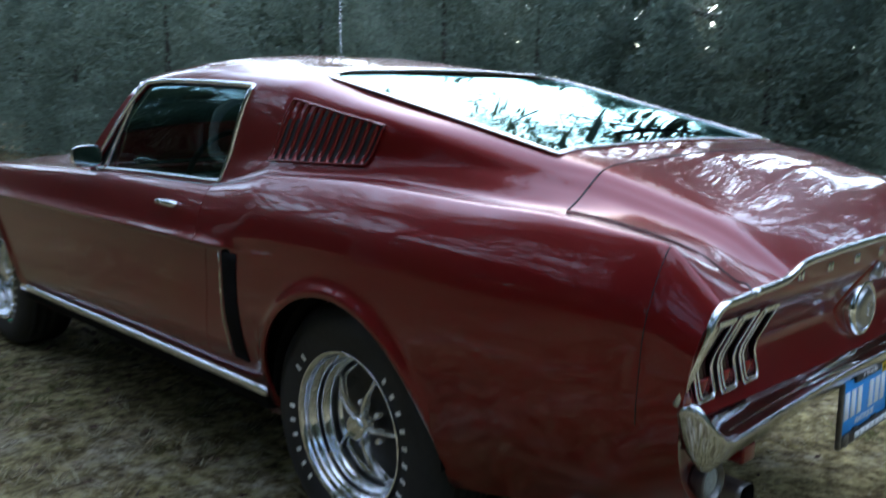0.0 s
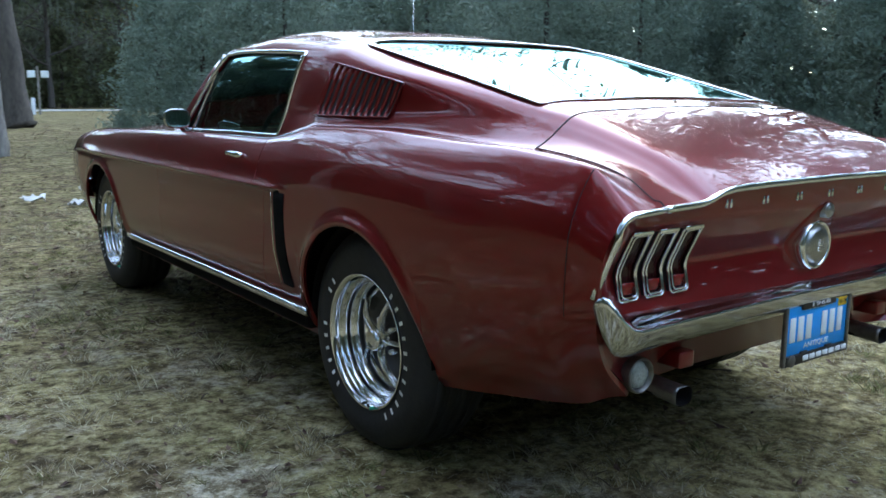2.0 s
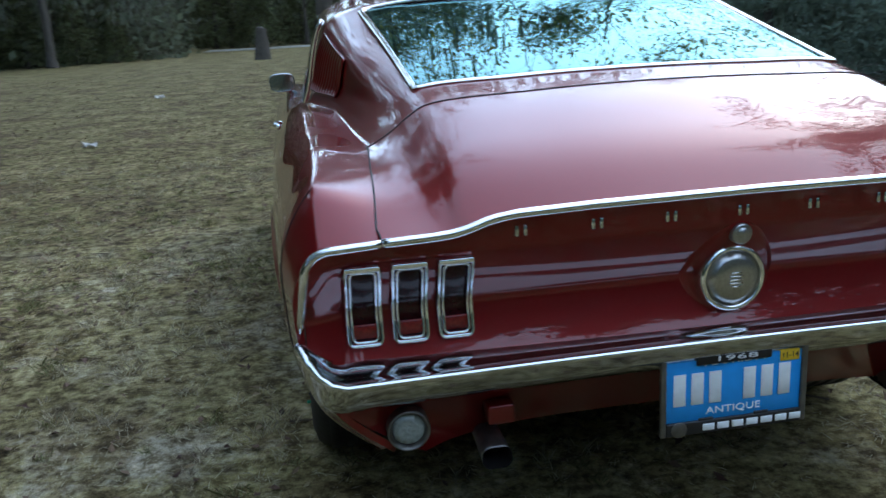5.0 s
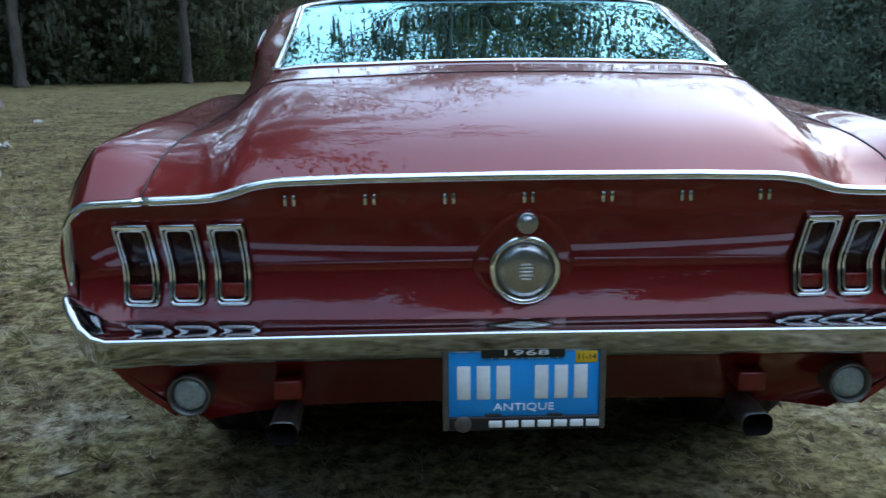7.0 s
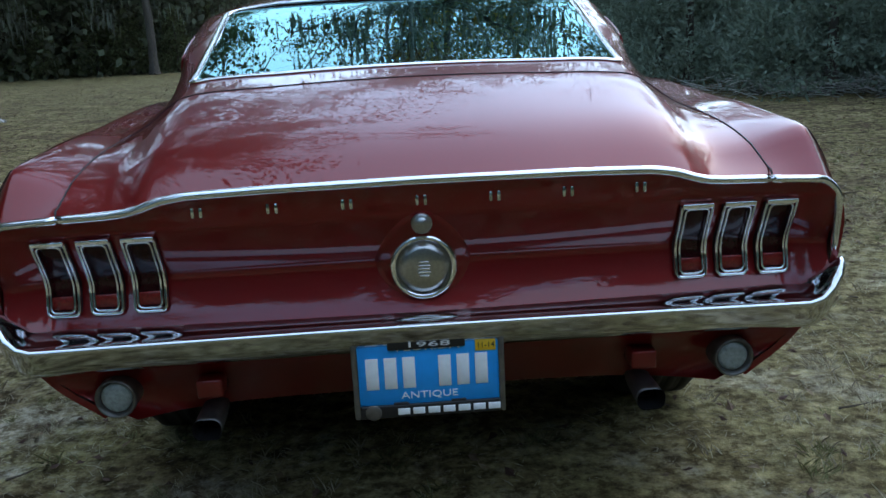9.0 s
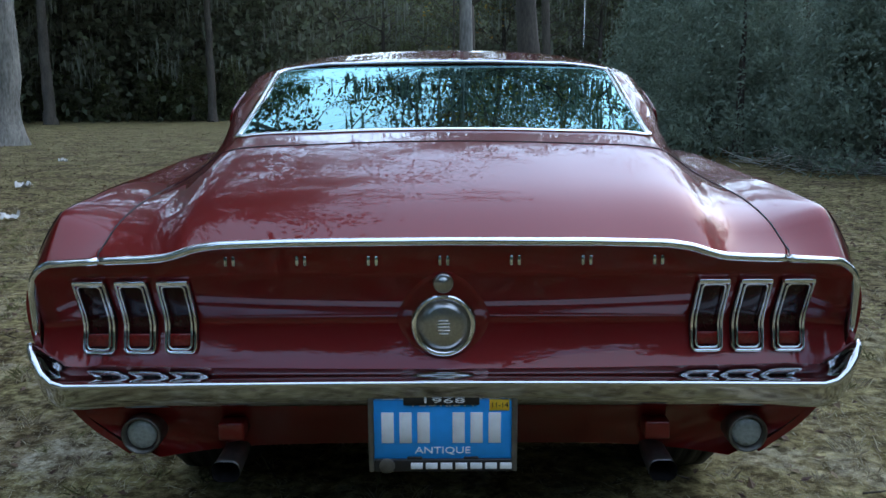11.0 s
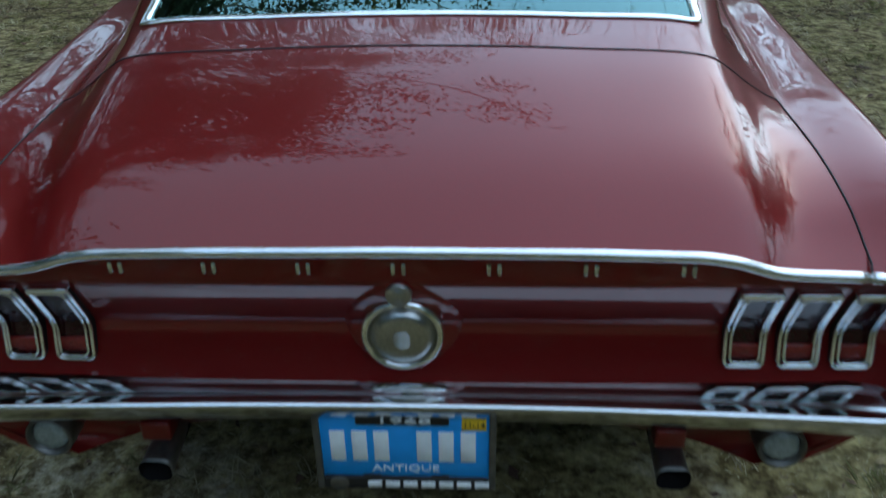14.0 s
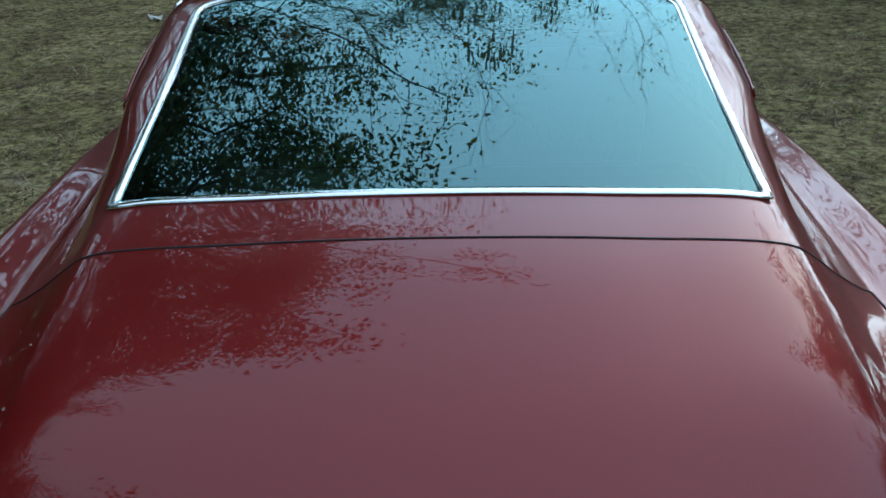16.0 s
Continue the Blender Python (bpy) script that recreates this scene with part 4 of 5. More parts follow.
# wheels
def wheel(s, yc, parent, xo):
    w = new("wheel")
    w.parent = parent
    w["label"] = "five-spoke chrome wheel with white-lettered tyre"
    zc = .346
    c = (s * xo, yc, zc)
    tyre = raw("tyre", *lathe([(-.23, .20), (-.245, .225), (-.248, .272), (-.235, .318), (-.21, .338), (-.17, .3445), (-.11, .345), (-.055, .3445), (-.022, .338), (.003, .320), (.016, .280), (.014, .235), (.004, .207)], 72, "x", c, s), RUBBER, w, "black radial tyre with raised white marks")
    # tread grooves as shallow dark ribs
    for a in (-.18, -.135, -.09, -.045):
        raw("tread_rib", *lathe([(a - .015, .343), (a - .013, .3475), (a + .013, .3475), (a + .015, .343)], 72, "x", c, s), RUBBER, w)
    # raised white marks, two arcs of plain bars
    def mark(an, rad, wdt, hgt):
        t = Vector((0, -math.sin(an), math.cos(an)))
        r = Vector((0, math.cos(an), math.sin(an)))
        o = Vector(c)
        v = []
        for dr in (-hgt / 2, hgt / 2):
            for dt in (-wdt / 2, wdt / 2):
                xx = .0125 + .004 * (1 - ((rad + dr - .280) / .07) ** 2)
                v.append(o + r * (rad + dr) + t * dt + Vector((s * (xx + .0005), 0, 0)))
        raw("raised_mark", v, [(0, 1, 3, 2)] if s < 0 else [(0, 2, 3, 1)], WHITE_RUBBER, w)
    for k in range(11):
        mark(radians(237 - 10.4 * k), .240, .011, .021)
    for k in range(10):
        if k not in (6, 7):
            mark(radians(-48 + 10.0 * k), .240, .011, .021)
    stem = raw("valve_stem", *lathe([(.0, .004), (.018, .004), (.019, .0001)], 10, "x", (s * (xo + .004), yc - .004, zc - .196), s), RUBBER, w)
    raw("valve_cap", *lathe([(.010, .0052), (.024, .0052), (.026, .0001)], 10, "x", (s * (xo + .004), yc - .004, zc - .196), s), VALVE_GREEN, stem, "green plastic valve cap")
    rim = raw("rim", *lathe([(.004, .207), (.013, .215), (.015, .210), (.007, .202), (.000, .1985), (-.010, .200), (-.018, .196), (-.024, .187), (-.040, .183), (-.046, .186), (-.052, .181), (-.058, .172), (-.082, .166), (-.088, .169), (-.094, .163), (-.104, .155), (-.118, .150), (-.21, .148)], 72, "x", c, s), CHROME, w, "stepped polished rim")
    raw("wheel_pocket", *lathe([(-.100, .158), (-.085, .06), (-.085, .0001)], 48, "x", c, s), WHEEL_DARK, w)
    for k in range(5):
        an = 2 * math.pi * k / 5 + .6
        v, f = [], []
        prof = [(.030, .020, -.034), (.058, .014, -.029), (.095, .011, -.036), (.132, .012, -.052), (.166, .018, -.076)]
        for rr, hw, dx in prof:
            for q, dd in ((-1, -.022), (-.72, -.004), (-.3, .001), (.3, .001), (.72, -.004), (1, -.022)):
                t = q * hw * .55
                v.append((c[0] + s * (dx + dd), yc + rr * math.cos(an) - t * math.sin(an), zc + rr * math.sin(an) + t * math.cos(an)))
        for a in range(4):
            for b in range(5):
                f.append((a * 6 + b, a * 6 + b + 1, (a + 1) * 6 + b + 1, (a + 1) * 6 + b))
        raw("spoke", v, f, CHROME_DULL, w)
        la = an + math.pi / 5
        raw("lug_nut", *lathe([(-.09, .010), (-.056, .010), (-.050, .006), (-.049, .0001)], 8, "x", (c[0], yc + .060 * math.cos(la), zc + .060 * math.sin(la)), s), CHROME, w)
    raw("hub_cap", *lathe([(-.08, .038), (-.024, .036), (-.014, .031), (-.012, .023), (-.018, .019), (-.015, .010), (-.014, .0001)], 32, "x", c, s), CHROME, w)
    return w


for s in (-1, 1):
    for yc in (.982, 3.760):
        wheel(s, yc, car, .835)
    for yc, zc, r in ARCH:
        v, f = [], []
        k = 20
        for i in range(k + 1):
            a = math.pi * i / k
            for x in (.52, .845):
                v.append((s * x, yc + (r + .004) * math.cos(a), max(.25, zc + (r + .004) * math.sin(a))))
        for i in range(k):
            f.append((i * 2, i * 2 + 1, i * 2 + 3, i * 2 + 2))
        b0 = len(v)
        v += [(s * .52, yc + r * math.cos(math.pi * i / k), zc + r * math.sin(math.pi * i / k)) for i in range(k + 1)]
        f.append(tuple(b0 + i for i in range(k + 1)))
        raw("wheel_house", v, f, UNDER, car)

part("underbody", box_bm(-.515, .515, .70, 4.4, .30, .46, .04), UNDER, car)
part("floor_pan", box_bm(-.78, .78, 1.42, 3.46, .28, .42, .03), UNDER, car)
raw("rear_axle", *sweep([(-.6, 1.04, .345), (-.1, 1.04, .345), (0, 1.04, .345), (.1, 1.04, .345), (.6, 1.04, .345)], [.045, .05, .12, .05, .045], sides=12), UNDER, car)
part("fuel_tank", box_bm(-.40, .40, .34, .68, .34, .50, .03), UNDER, car)

# cabin
part("cabin_floor", box_bm(-.74, .74, .62, 2.95, .40, .46, .01), VINYL, car)
part("rear_deck", box_bm(-.60, .60, .50, 1.10, .86, .90, .02), VINYL, car)
part("rear_seat_back", box_bm(-.62, .62, 1.10, 1.26, .46, .93, .05, 3), VINYL, car)
part("rear_seat", box_bm(-.60, .60, 1.24, 1.60, .44, .66, .05, 3), VINYL, car)
part("headliner", box_bm(-.55, .55, 1.56, 2.44, 1.205, 1.222, .006), VINYL, car)
part("dashboard", box_bm(-.72, .72, 2.66, 2.92, .62, .88, .05, 3), VINYL, car)
for s in (-1, 1):
    part("door_card", box_bm(min(s * .74, s * .70), max(s * .74, s * .70), 1.3, 2.85, .42, .925, .01), VINYL, car)
    seat = part("bucket_seat", box_bm(s * .36 - .25, s * .36 + .25, 1.82, 2.30, .44, .66, .06, 3), VINYL, car, "black vinyl bucket seat")
    bk = box_bm(s * .36 - .24, s * .36 + .24, 1.74, 1.90, .60, 1.02, .06, 3)
    for v in bk.verts:
        v.co.y -= (v.co.z - .6) * .22
    part("seat_back", bk, VINYL, seat)
sw = [(-.36 + .19 * math.cos(a), 2.42 - .06 * math.sin(a), .90 + .18 * math.sin(a)) for a in np.linspace(0, 2 * math.pi, 36, endpoint=False)]
wheel_s = raw("steering_wheel", *sweep(sw, .011, closed=True, up=(0, 1, .3)), VINYL, car)
for a in (0, math.pi, -math.pi / 2):
    raw("wheel_spoke", *sweep([(-.36, 2.47, .90), (-.36 + .18 * math.cos(a), 2.42 - .06 * math.sin(a), .90 + .17 * math.sin(a))], .012), CHROME_DULL, wheel_s)
raw("steering_column", *sweep([(-.36, 2.46, .90), (-.36, 2.75, .80)], .03), VINYL, wheel_s)


def settle(ob):
    """Bring a drawn body part to the car's measured proportions: wheelbase, lid length and window width."""
    me = ob.data
    co = np.empty(len(me.vertices) * 3)
    me.vertices.foreach_get("co", co)
    co = co.reshape(-1, 3)
    x, y, z = co.T
    a, b = np.clip((z - .95) / .09, 0, 1), np.clip((y - .12) / .3, 0, 1) * np.clip((1.9 - y) / .9, 0, 1)
    nx = x * (1 - .030 * a * b)
    ny = np.where(y < SETTLE_FROM[0], y, pchip(SETTLE_FROM, SETTLE_TO, y))
    me.vertices.foreach_set("co", np.stack([nx, ny, z], 1).ravel())
    me.update()


SETTLE_FROM = [-.030, .090, .470, .597, 1.040, 1.470, 1.660, 2.610, 3.898, 4.900]
SETTLE_TO = [-.030, .075, .410, .542, .982, 1.395, 1.602, 2.538, 3.760, 4.720]
for ob in car.children_recursive:
    if ob.type == "MESH" and not ob.parent.name.startswith("wheel"):
        settle(ob)


# ---------------------------------------------------------------- trees
BARK_PALE = mat("pale_lichened_bark", (0.21, 0.195, 0.17), rough=0.95, grain=0.6, scale=22, coarse=0.55, coarse_scale=4, bump=1.0, stretch=.3)
BARK_DARK = mat("dark_wet_bark", (0.062, 0.052, 0.042), rough=0.95, grain=0.6, scale=24, coarse=0.45, coarse_scale=5, bump=1.0, stretch=.22)
LEAF_OAK = leaf_mat("live_oak_leaves", (0.105, 0.115, 0.055), 0.5)
LEAF_CEDAR = leaf_mat("dense_cedar_foliage", (0.19, 0.24, 0.18), 0.25)
LEAF_GOLD = leaf_mat("yellowing_leaves", (0.26, 0.16, 0.03), 0.4)
MOSS = leaf_mat("hanging_grey_moss", (0.17, 0.18, 0.14), 0.35)


def grow(rng, start, way, length, radius, depth, out, tips, bend=0.35, fork=3, up=0.0, spread=0.8):
    """One limb as a tapering tube of points, then its children."""
    n = 5 if depth > 1 else 4
    pts, p, d = [Vector(start)], Vector(start), Vector(way).normalized()
    for i in range(n):
        d = (d + Vector((rng.uniform(-1, 1), rng.uniform(-1, 1), rng.uniform(-1, 1))) * bend * 0.35 + Vector((0, 0, up)) * 0.25).normalized()
        p = p + d * (length / n)
        pts.append(p.copy())
    rad = [radius * (1 - 0.55 * i / n) for i in range(n + 1)]
    out.append((pts, rad, 8 if radius > .12 else (5 if radius > 0.03 else 3)))
    if depth == 0:
        tips.append((pts[-1].copy(), d.copy()))
        tips.append((pts[-2].copy(), d.copy()))
        return
    for k in range(fork):
        f = rng.uniform(0.35, 1.0) if k else 1.0
        q = pts[min(n, max(1, int(f * n)))]
        a = rng.uniform(0, 6.283)
        side = Vector((math.cos(a), math.sin(a), rng.uniform(-0.2, 0.5)))
        w = (d * (1 - spread * 0.5) + side * spread).normalized()
        grow(rng, q, w, length * rng.uniform(0.55, 0.8), radius * (0.62 if k == 0 else 0.45), depth - 1, out, tips, bend, fork, up, spread)


def limbs_mesh(name, limbs, material, parent):
    V, F = [], []
    for pts, rad, sides in limbs:
        v, f = sweep(pts, rad, sides=sides, caps=False, carry=True)
        o = len(V)
        V += v
        F += [tuple(o + k for k in q) for q in f]
    return raw(name, V, F, material, parent)


def leaf_mesh(name, centres, size, rng, material, parent, per=30, spread=0.5, droop=0.0, aspect=0.5):
    """Clumps of small folded leaves round the centres, all in one mesh."""
    c = np.repeat(np.asarray([tuple(p) for p in centres]), per, axis=0)
    n = len(c)
    c = c + rng.normal(0, spread, (n, 3)) * np.array([1, 1, 0.7])
    a = rng.normal(0, 1, (n, 3))
    a /= np.linalg.norm(a, axis=1)[:, None]
    a[:, 2] -= droop
    b = np.cross(a, rng.normal(0, 1, (n, 3)))
    b /= np.linalg.norm(b, axis=1)[:, None] + 1e-9
    L = (size * rng.uniform(0.6, 1.4, n))[:, None]
    v = np.stack([c - a * L * .5, c + b * L * aspect * .5, c + a * L * .5, c - b * L * aspect * .5], axis=1).reshape(-1, 3)
    f = np.arange(4 * n).reshape(-1, 4)
    me = bpy.data.meshes.new(name)
    me.vertices.add(4 * n)
    me.vertices.foreach_set("co", v.ravel())
    me.loops.add(4 * n)
    me.loops.foreach_set("vertex_index", f.ravel())
    me.polygons.add(n)
    me.polygons.foreach_set("loop_start", np.arange(0, 4 * n, 4))
    me.polygons.foreach_set("loop_total", np.full(n, 4))
    me.update()
    return link_mesh(name, me, material, parent, smooth=False)


def trunk_mesh(name, x, y, r, h, lean, rng, material, parent, flare=1.3):
    n = 20
    pts, rad = [], []
    for i in range(n + 1):
        t = (i / n) ** 1.9
        pts.append((x + lean[0] * t * h + rng.uniform(-.04, .04) * h * .05, y + lean[1] * t * h + rng.uniform(-.04, .04) * h * .05, t * h - 0.06))
        rad.append(r * (1 - .88 * t) * (1 + (flare - 1) * math.exp(-t * h / .28)))
    v, f = sweep(pts, rad, sides=22, caps=False, carry=True)
    out = []
    for k, p in enumerate(v):
        c = Vector(pts[k // 22])
        an = k % 22 / 22 * 6.283
        low = math.exp(-max(0, p.z) / .45)
        ridge = noise.noise((math.cos(an) * 2.2 + x, math.sin(an) * 2.2 + y, p.z * .5)) * .14 + noise.noise((math.cos(an) * 6, math.sin(an) * 6, p.z * .8)) * .08
        root = low * .55 * max(0, math.sin(an * 3 + x) * .6 + noise.noise((an, x, 1)))
        out.append(c + (p - c) * (1 + ridge + root))
    v = out
    return raw(name, v, f, material, parent), [Vector(p) for p in pts], rad


def tree(x, y, r, h, seed, bark, leaf, label, category="tree", lean=(0, 0), first=.35, depth=3, fork=3, limbs=9, reach=.42, per=24, size=.12, spread=.45, moss=0, up=0.1, bare=False, group="", gold=0.0):
    rg, rn = random.Random(seed), np.random.default_rng(seed)
    t = thing("tree", label, category, (x, y, 0), group)
    _, pts, rad = trunk_mesh("trunk", 0, 0, r, h, lean, rg, bark, t)
    out, tips = [], []
    n = len(pts) - 1
    for k in range(limbs):
        f = first + (1 - first) * (k + rg.random()) / limbs
        i = min(n, int(f ** .526 * n))
        a = k * 2.4 + rg.uniform(-.5, .5)
        w = Vector((math.cos(a), math.sin(a), rg.uniform(.15, .7)))
        grow(rg, pts[i], w, h * reach * (1.15 - .6 * f) * rg.uniform(.7, 1.1), rad[i] * .5, depth - 1, out, tips, .45, fork, up, .75)
    limbs_mesh("branchwork", out, bark, t)
    if not bare:
        leaf_mesh("crown", [p for p, _ in tips], size, rn, leaf, t, per, spread, .2)
    else:
        some = [p for p, _ in tips if rg.random() < .16]
        if some:
            leaf_mesh("crown", some, size, rn, leaf, t, per, spread * .5, .2)
    if gold:
        leaf_mesh("turning_leaves", [p for p, _ in tips if rg.random() < gold], size, rn, LEAF_GOLD, t, per // 2, spread, .2)
    if moss:
        V, F = [], []
        for p, _ in tips:
            for q in range(moss):
                b = p + Vector((rg.uniform(-.5, .5), rg.uniform(-.5, .5), rg.uniform(-.2, .2)))
                ln, wd = rg.uniform(.5, 1.6), rg.uniform(.03, .09)
                an = rg.uniform(0, 3.14)
                dx, dy = math.cos(an) * wd, math.sin(an) * wd
                o = len(V)
                V += [(b.x - dx, b.y - dy, b.z), (b.x + dx, b.y + dy, b.z), (b.x + dx * .8, b.y + dy * .8, b.z - ln * .6), (b.x, b.y, b.z - ln), (b.x - dx * .7, b.y - dy * .7, b.z - ln * .5)]
                F.append((o, o + 1, o + 2, o + 3, o + 4))
        raw("hanging_moss", V, F, MOSS, t, "grey strands of hanging moss", smooth=False)["kind"] = "stuff"
    return t


def cedar(x, y, h, w, seed, label, leaf=LEAF_CEDAR, n=520, per=34, category="tree", group="", size=.12):
    rg, rn = random.Random(seed), np.random.default_rng(seed)
    t = thing("evergreen", label, category, (x, y, 0), group)
    trunk_mesh("trunk", 0, 0, .05 + h * .012, h * .9, (0, 0), rg, BARK_DARK, t)
    centres = []
    for k in range(n):
        z = h * (rg.random() ** 1.15) * .97 + .15
        a = rg.uniform(0, 6.283)
        rr = w * max(.02, 1 - (z / h) ** 1.6) ** .8 * (.75 + .25 * noise.noise((math.cos(a) * 1.5 + seed, math.sin(a) * 1.5, z * .7))) * math.sqrt(rg.uniform(.25, 1))
        centres.append(Vector((rr * math.cos(a), rr * math.sin(a), z)))
    leaf_mesh("crown", centres, size, rn, leaf, t, per, .17, .3, .36)
    return t


OAK = "tall live oak with mossy branches at the clearing's edge"
tree(-11.3, 20.6, .40, 25, 3, BARK_PALE, LEAF_OAK, "tall pale-barked oak standing alone in the grass", lean=(.02, .0), first=.30, limbs=18, depth=4, per=46, size=.17, spread=.5, reach=.36, gold=.06)
tree(-17.7, 37.2, .26, 17, 5, BARK_DARK, LEAF_OAK, "slim dark-barked tree near the clearing's edge", first=.4, limbs=8, moss=1, per=18)
tree(.42, 15.6, .17, 9.2, 8, BARK_PALE, LEAF_GOLD, "pale lichen-barked tree with bare branches", first=.5, limbs=13, depth=5, fork=3, bare=True, reach=.52, per=5, size=.09, up=.5, spread=.3)
tree(3.05, 28.6, .42, 18.5, 9, BARK_DARK, LEAF_OAK, "thick dark oak with a yellowing crown near the lane", lean=(-.06, 0), first=.45, limbs=16, depth=4, moss=1, per=15, size=.17, spread=.5, reach=.30, gold=.45)
tree(1.15, 44.0, .48, 18, 10, BARK_DARK, LEAF_OAK, "thick dark oak trunk near the lane", first=.3, limbs=10, moss=1, per=20, size=.2)
tree(4.9, 39.0, .22, 20.0, 12, BARK_DARK, LEAF_OAK, "oak with yellowing autumn leaves", lean=(-.05, 0), first=.45, limbs=14, depth=4, gold=.40, per=34, size=.17, spread=.5, reach=.24)
tree(-11.4, 41.0, .20, 19, 31, BARK_DARK, LEAF_OAK, "slim dark oak with an open crown", first=.35, limbs=14, depth=4, per=30, size=.17, spread=.5, reach=.27, gold=.12)
tree(9.8, 24.0, .24, 14, 14, BARK_DARK, LEAF_OAK, "tall oak turning yellow behind the evergreens", first=.4, limbs=12, depth=4, gold=.4, per=14, size=.16, spread=.5, reach=.28)
# broad oaks that stand close on both sides of the car, their crowns against the sky
big = tree(-9.5, 10.2, .42, 19.5, 24, BARK_DARK, LEAF_OAK, "broad live oak with a heavy dark crown", lean=(.11, .07), first=.34, limbs=20, depth=4, per=54, size=.18, spread=.38, reach=.27, gold=.06, group="broad oaks")
for k, (x, y, sc) in enumerate(((-10.6, 1.6, .66), (-9.4, -4.6, .78), (-16.0, 8.0, .95), (-11.0, -12.5, .8), (14.2, 6.5, .70), (13.6, -1.0, .66), (14.5, -8.5, .75))):
    copy_thing(big, Matrix.Translation((x, y, 0)) @ Matrix.Rotation(1.1 + k * 1.9, 4, "Z") @ Matrix.Scale(sc, 4))
# forest edge
proto = {}
rngf = random.Random(21)
spots = []
for k in range(10):
    spots.append((-38 + k * 2.4 + rngf.uniform(-.8, .8), 46 + rngf.uniform(0, 5)))
for k in range(14):
    spots.append((-42 + k * 2.6 + rngf.uniform(-.8, .8), 52 + rngf.uniform(0, 6)))
for k in range(9):
    spots.append((-4 + k * 4 + rngf.uniform(-1, 1), 62 + rngf.uniform(0, 10)))
for k in range(6):
    spots.append((16 + k * 3.0 + rngf.uniform(-.8, .8), 36 + rngf.uniform(-4, 8)))
for k in range(10):
    spots.append((-19 + rngf.uniform(-3, 3), -16 + k * 3.4))
for k in range(8):
    spots.append((17 + rngf.uniform(-2, 3), -16 + k * 3.6))
for k, (x, y) in enumerate(spots):
    kind = k % 4
    m = Matrix.Translation((x, y, 0)) @ Matrix.Rotation(k * 1.7, 4, "Z")
    if kind not in proto:
        proto[kind] = tree(x, y, (.22, .16, .26, .2)[kind], (14, 12, 16, 13)[kind], 40 + kind, BARK_DARK, LEAF_OAK, OAK, first=.22, limbs=10, moss=(2, 0, 2, 1)[kind], per=22, size=.2, spread=.6, group="forest trees", gold=(0, .15, 0, .05)[kind])
    else:
        copy_thing(proto[kind], m)
# the woods behind, too far and dense to tell one tree from the next
WOODS = leaf_mat("far_woodland", (0.115, 0.125, 0.080), 0.55)


def far_woods():
    rn = np.random.default_rng(5)
    def ring(n, near, far, lo, hi):
        a = np.where(rn.uniform(0, 1, n) < .5, rn.uniform(.8, 2.4, n), rn.uniform(0, 2 * math.pi, n))
        out = np.where((a > 1.05) & (a < 1.72), 26, 0)
        r = rn.uniform(near, far, n) + out
        top = hi + 3.0 * np.array([noise.noise((math.cos(k) * 5, math.sin(k) * 5, 1)) for k in a])
        z = lo + rn.uniform(0, 1, n) ** 1.1 * (top - lo)
        return np.stack([r * np.cos(a), 4 + r * np.sin(a), z], 1)
    ob = leaf_mesh("far_woods", ring(12000, 41, 55, 0, 9.5), .40, rn, WOODS, None, 14, .75, .1, .6)
    tagged(ob, "dense dim woodland closing in the clearing", "woodland", kind="stuff")
    ob = leaf_mesh("far_woods", ring(9000, 60, 68, 0, 13), 1.6, rn, WOODS, None, 8, .9, .1, .6)
    tagged(ob, "darker depths of the woodland behind", "woodland", kind="stuff")
    # high crowns with sky between them
    centres = []
    for k in range(74):
        az = rn.uniform(-1.25, .42)
        r = rn.uniform(63, 76) if az > -.15 else rn.uniform(40, 54)
        zc, wide = rn.uniform(8, 18) * (1.15 if az > -.15 else 1), rn.uniform(2.2, 4.2)
        q = rn.normal(0, 1, (150, 3))
        q = q / np.linalg.norm(q, axis=1)[:, None] * rn.uniform(.35, 1, (150, 1)) * np.array([wide, wide, wide * .8])
        centres.append(q + np.array([r * math.sin(az), r * math.cos(az), zc]))
    ob = leaf_mesh("far_woods", np.concatenate(centres), .46, rn, WOODS, None, 9, .42, .1, .6)
    tagged(ob, "high leafy crowns of the woodland, sky showing between", "woodland", kind="stuff")
    a, r = rn.uniform(3.0, 6.4, 3200), rn.uniform(29, 35, 3200)
    z = rn.uniform(0, 1, 3200) * (11.0 + 2.5 * np.sin(a * 7) + 1.5 * np.sin(a * 17))
    ob = leaf_mesh("far_woods", np.stack([r * np.cos(a), 2 + r * np.sin(a), z], 1), .95, rn, WOODS, None, 14, .6, .1, .6)
    tagged(ob, "woodland edge behind the clearing", "woodland", kind="stuff")
    c = np.repeat(ring(900, 39, 45, 2.0, 10), 22, axis=0)
    n = len(c)
    c = c + rn.normal(0, 1, (n, 3)) * np.array([.45, .45, .25])
    ln, w, a = rn.uniform(.15, .95, n) ** 1.4, rn.uniform(.012, .045, n), rn.uniform(0, 3.14, n)
    side = np.stack([np.cos(a) * w, np.sin(a) * w, 0 * w], 1)
    drop = np.stack([rn.normal(0, .05, n), rn.normal(0, .05, n), -ln], 1)
    v = np.stack([c - side, c + side, c + side * .8 + drop * .6, c + drop, c - side * .7 + drop * .5], 1).reshape(-1, 3)
    ob = raw("woodland_moss", v, np.arange(5 * n).reshape(-1, 5), MOSS, None, smooth=False)
    tagged(ob, "grey moss hanging along the woodland edge", "moss", kind="stuff")


far_woods()
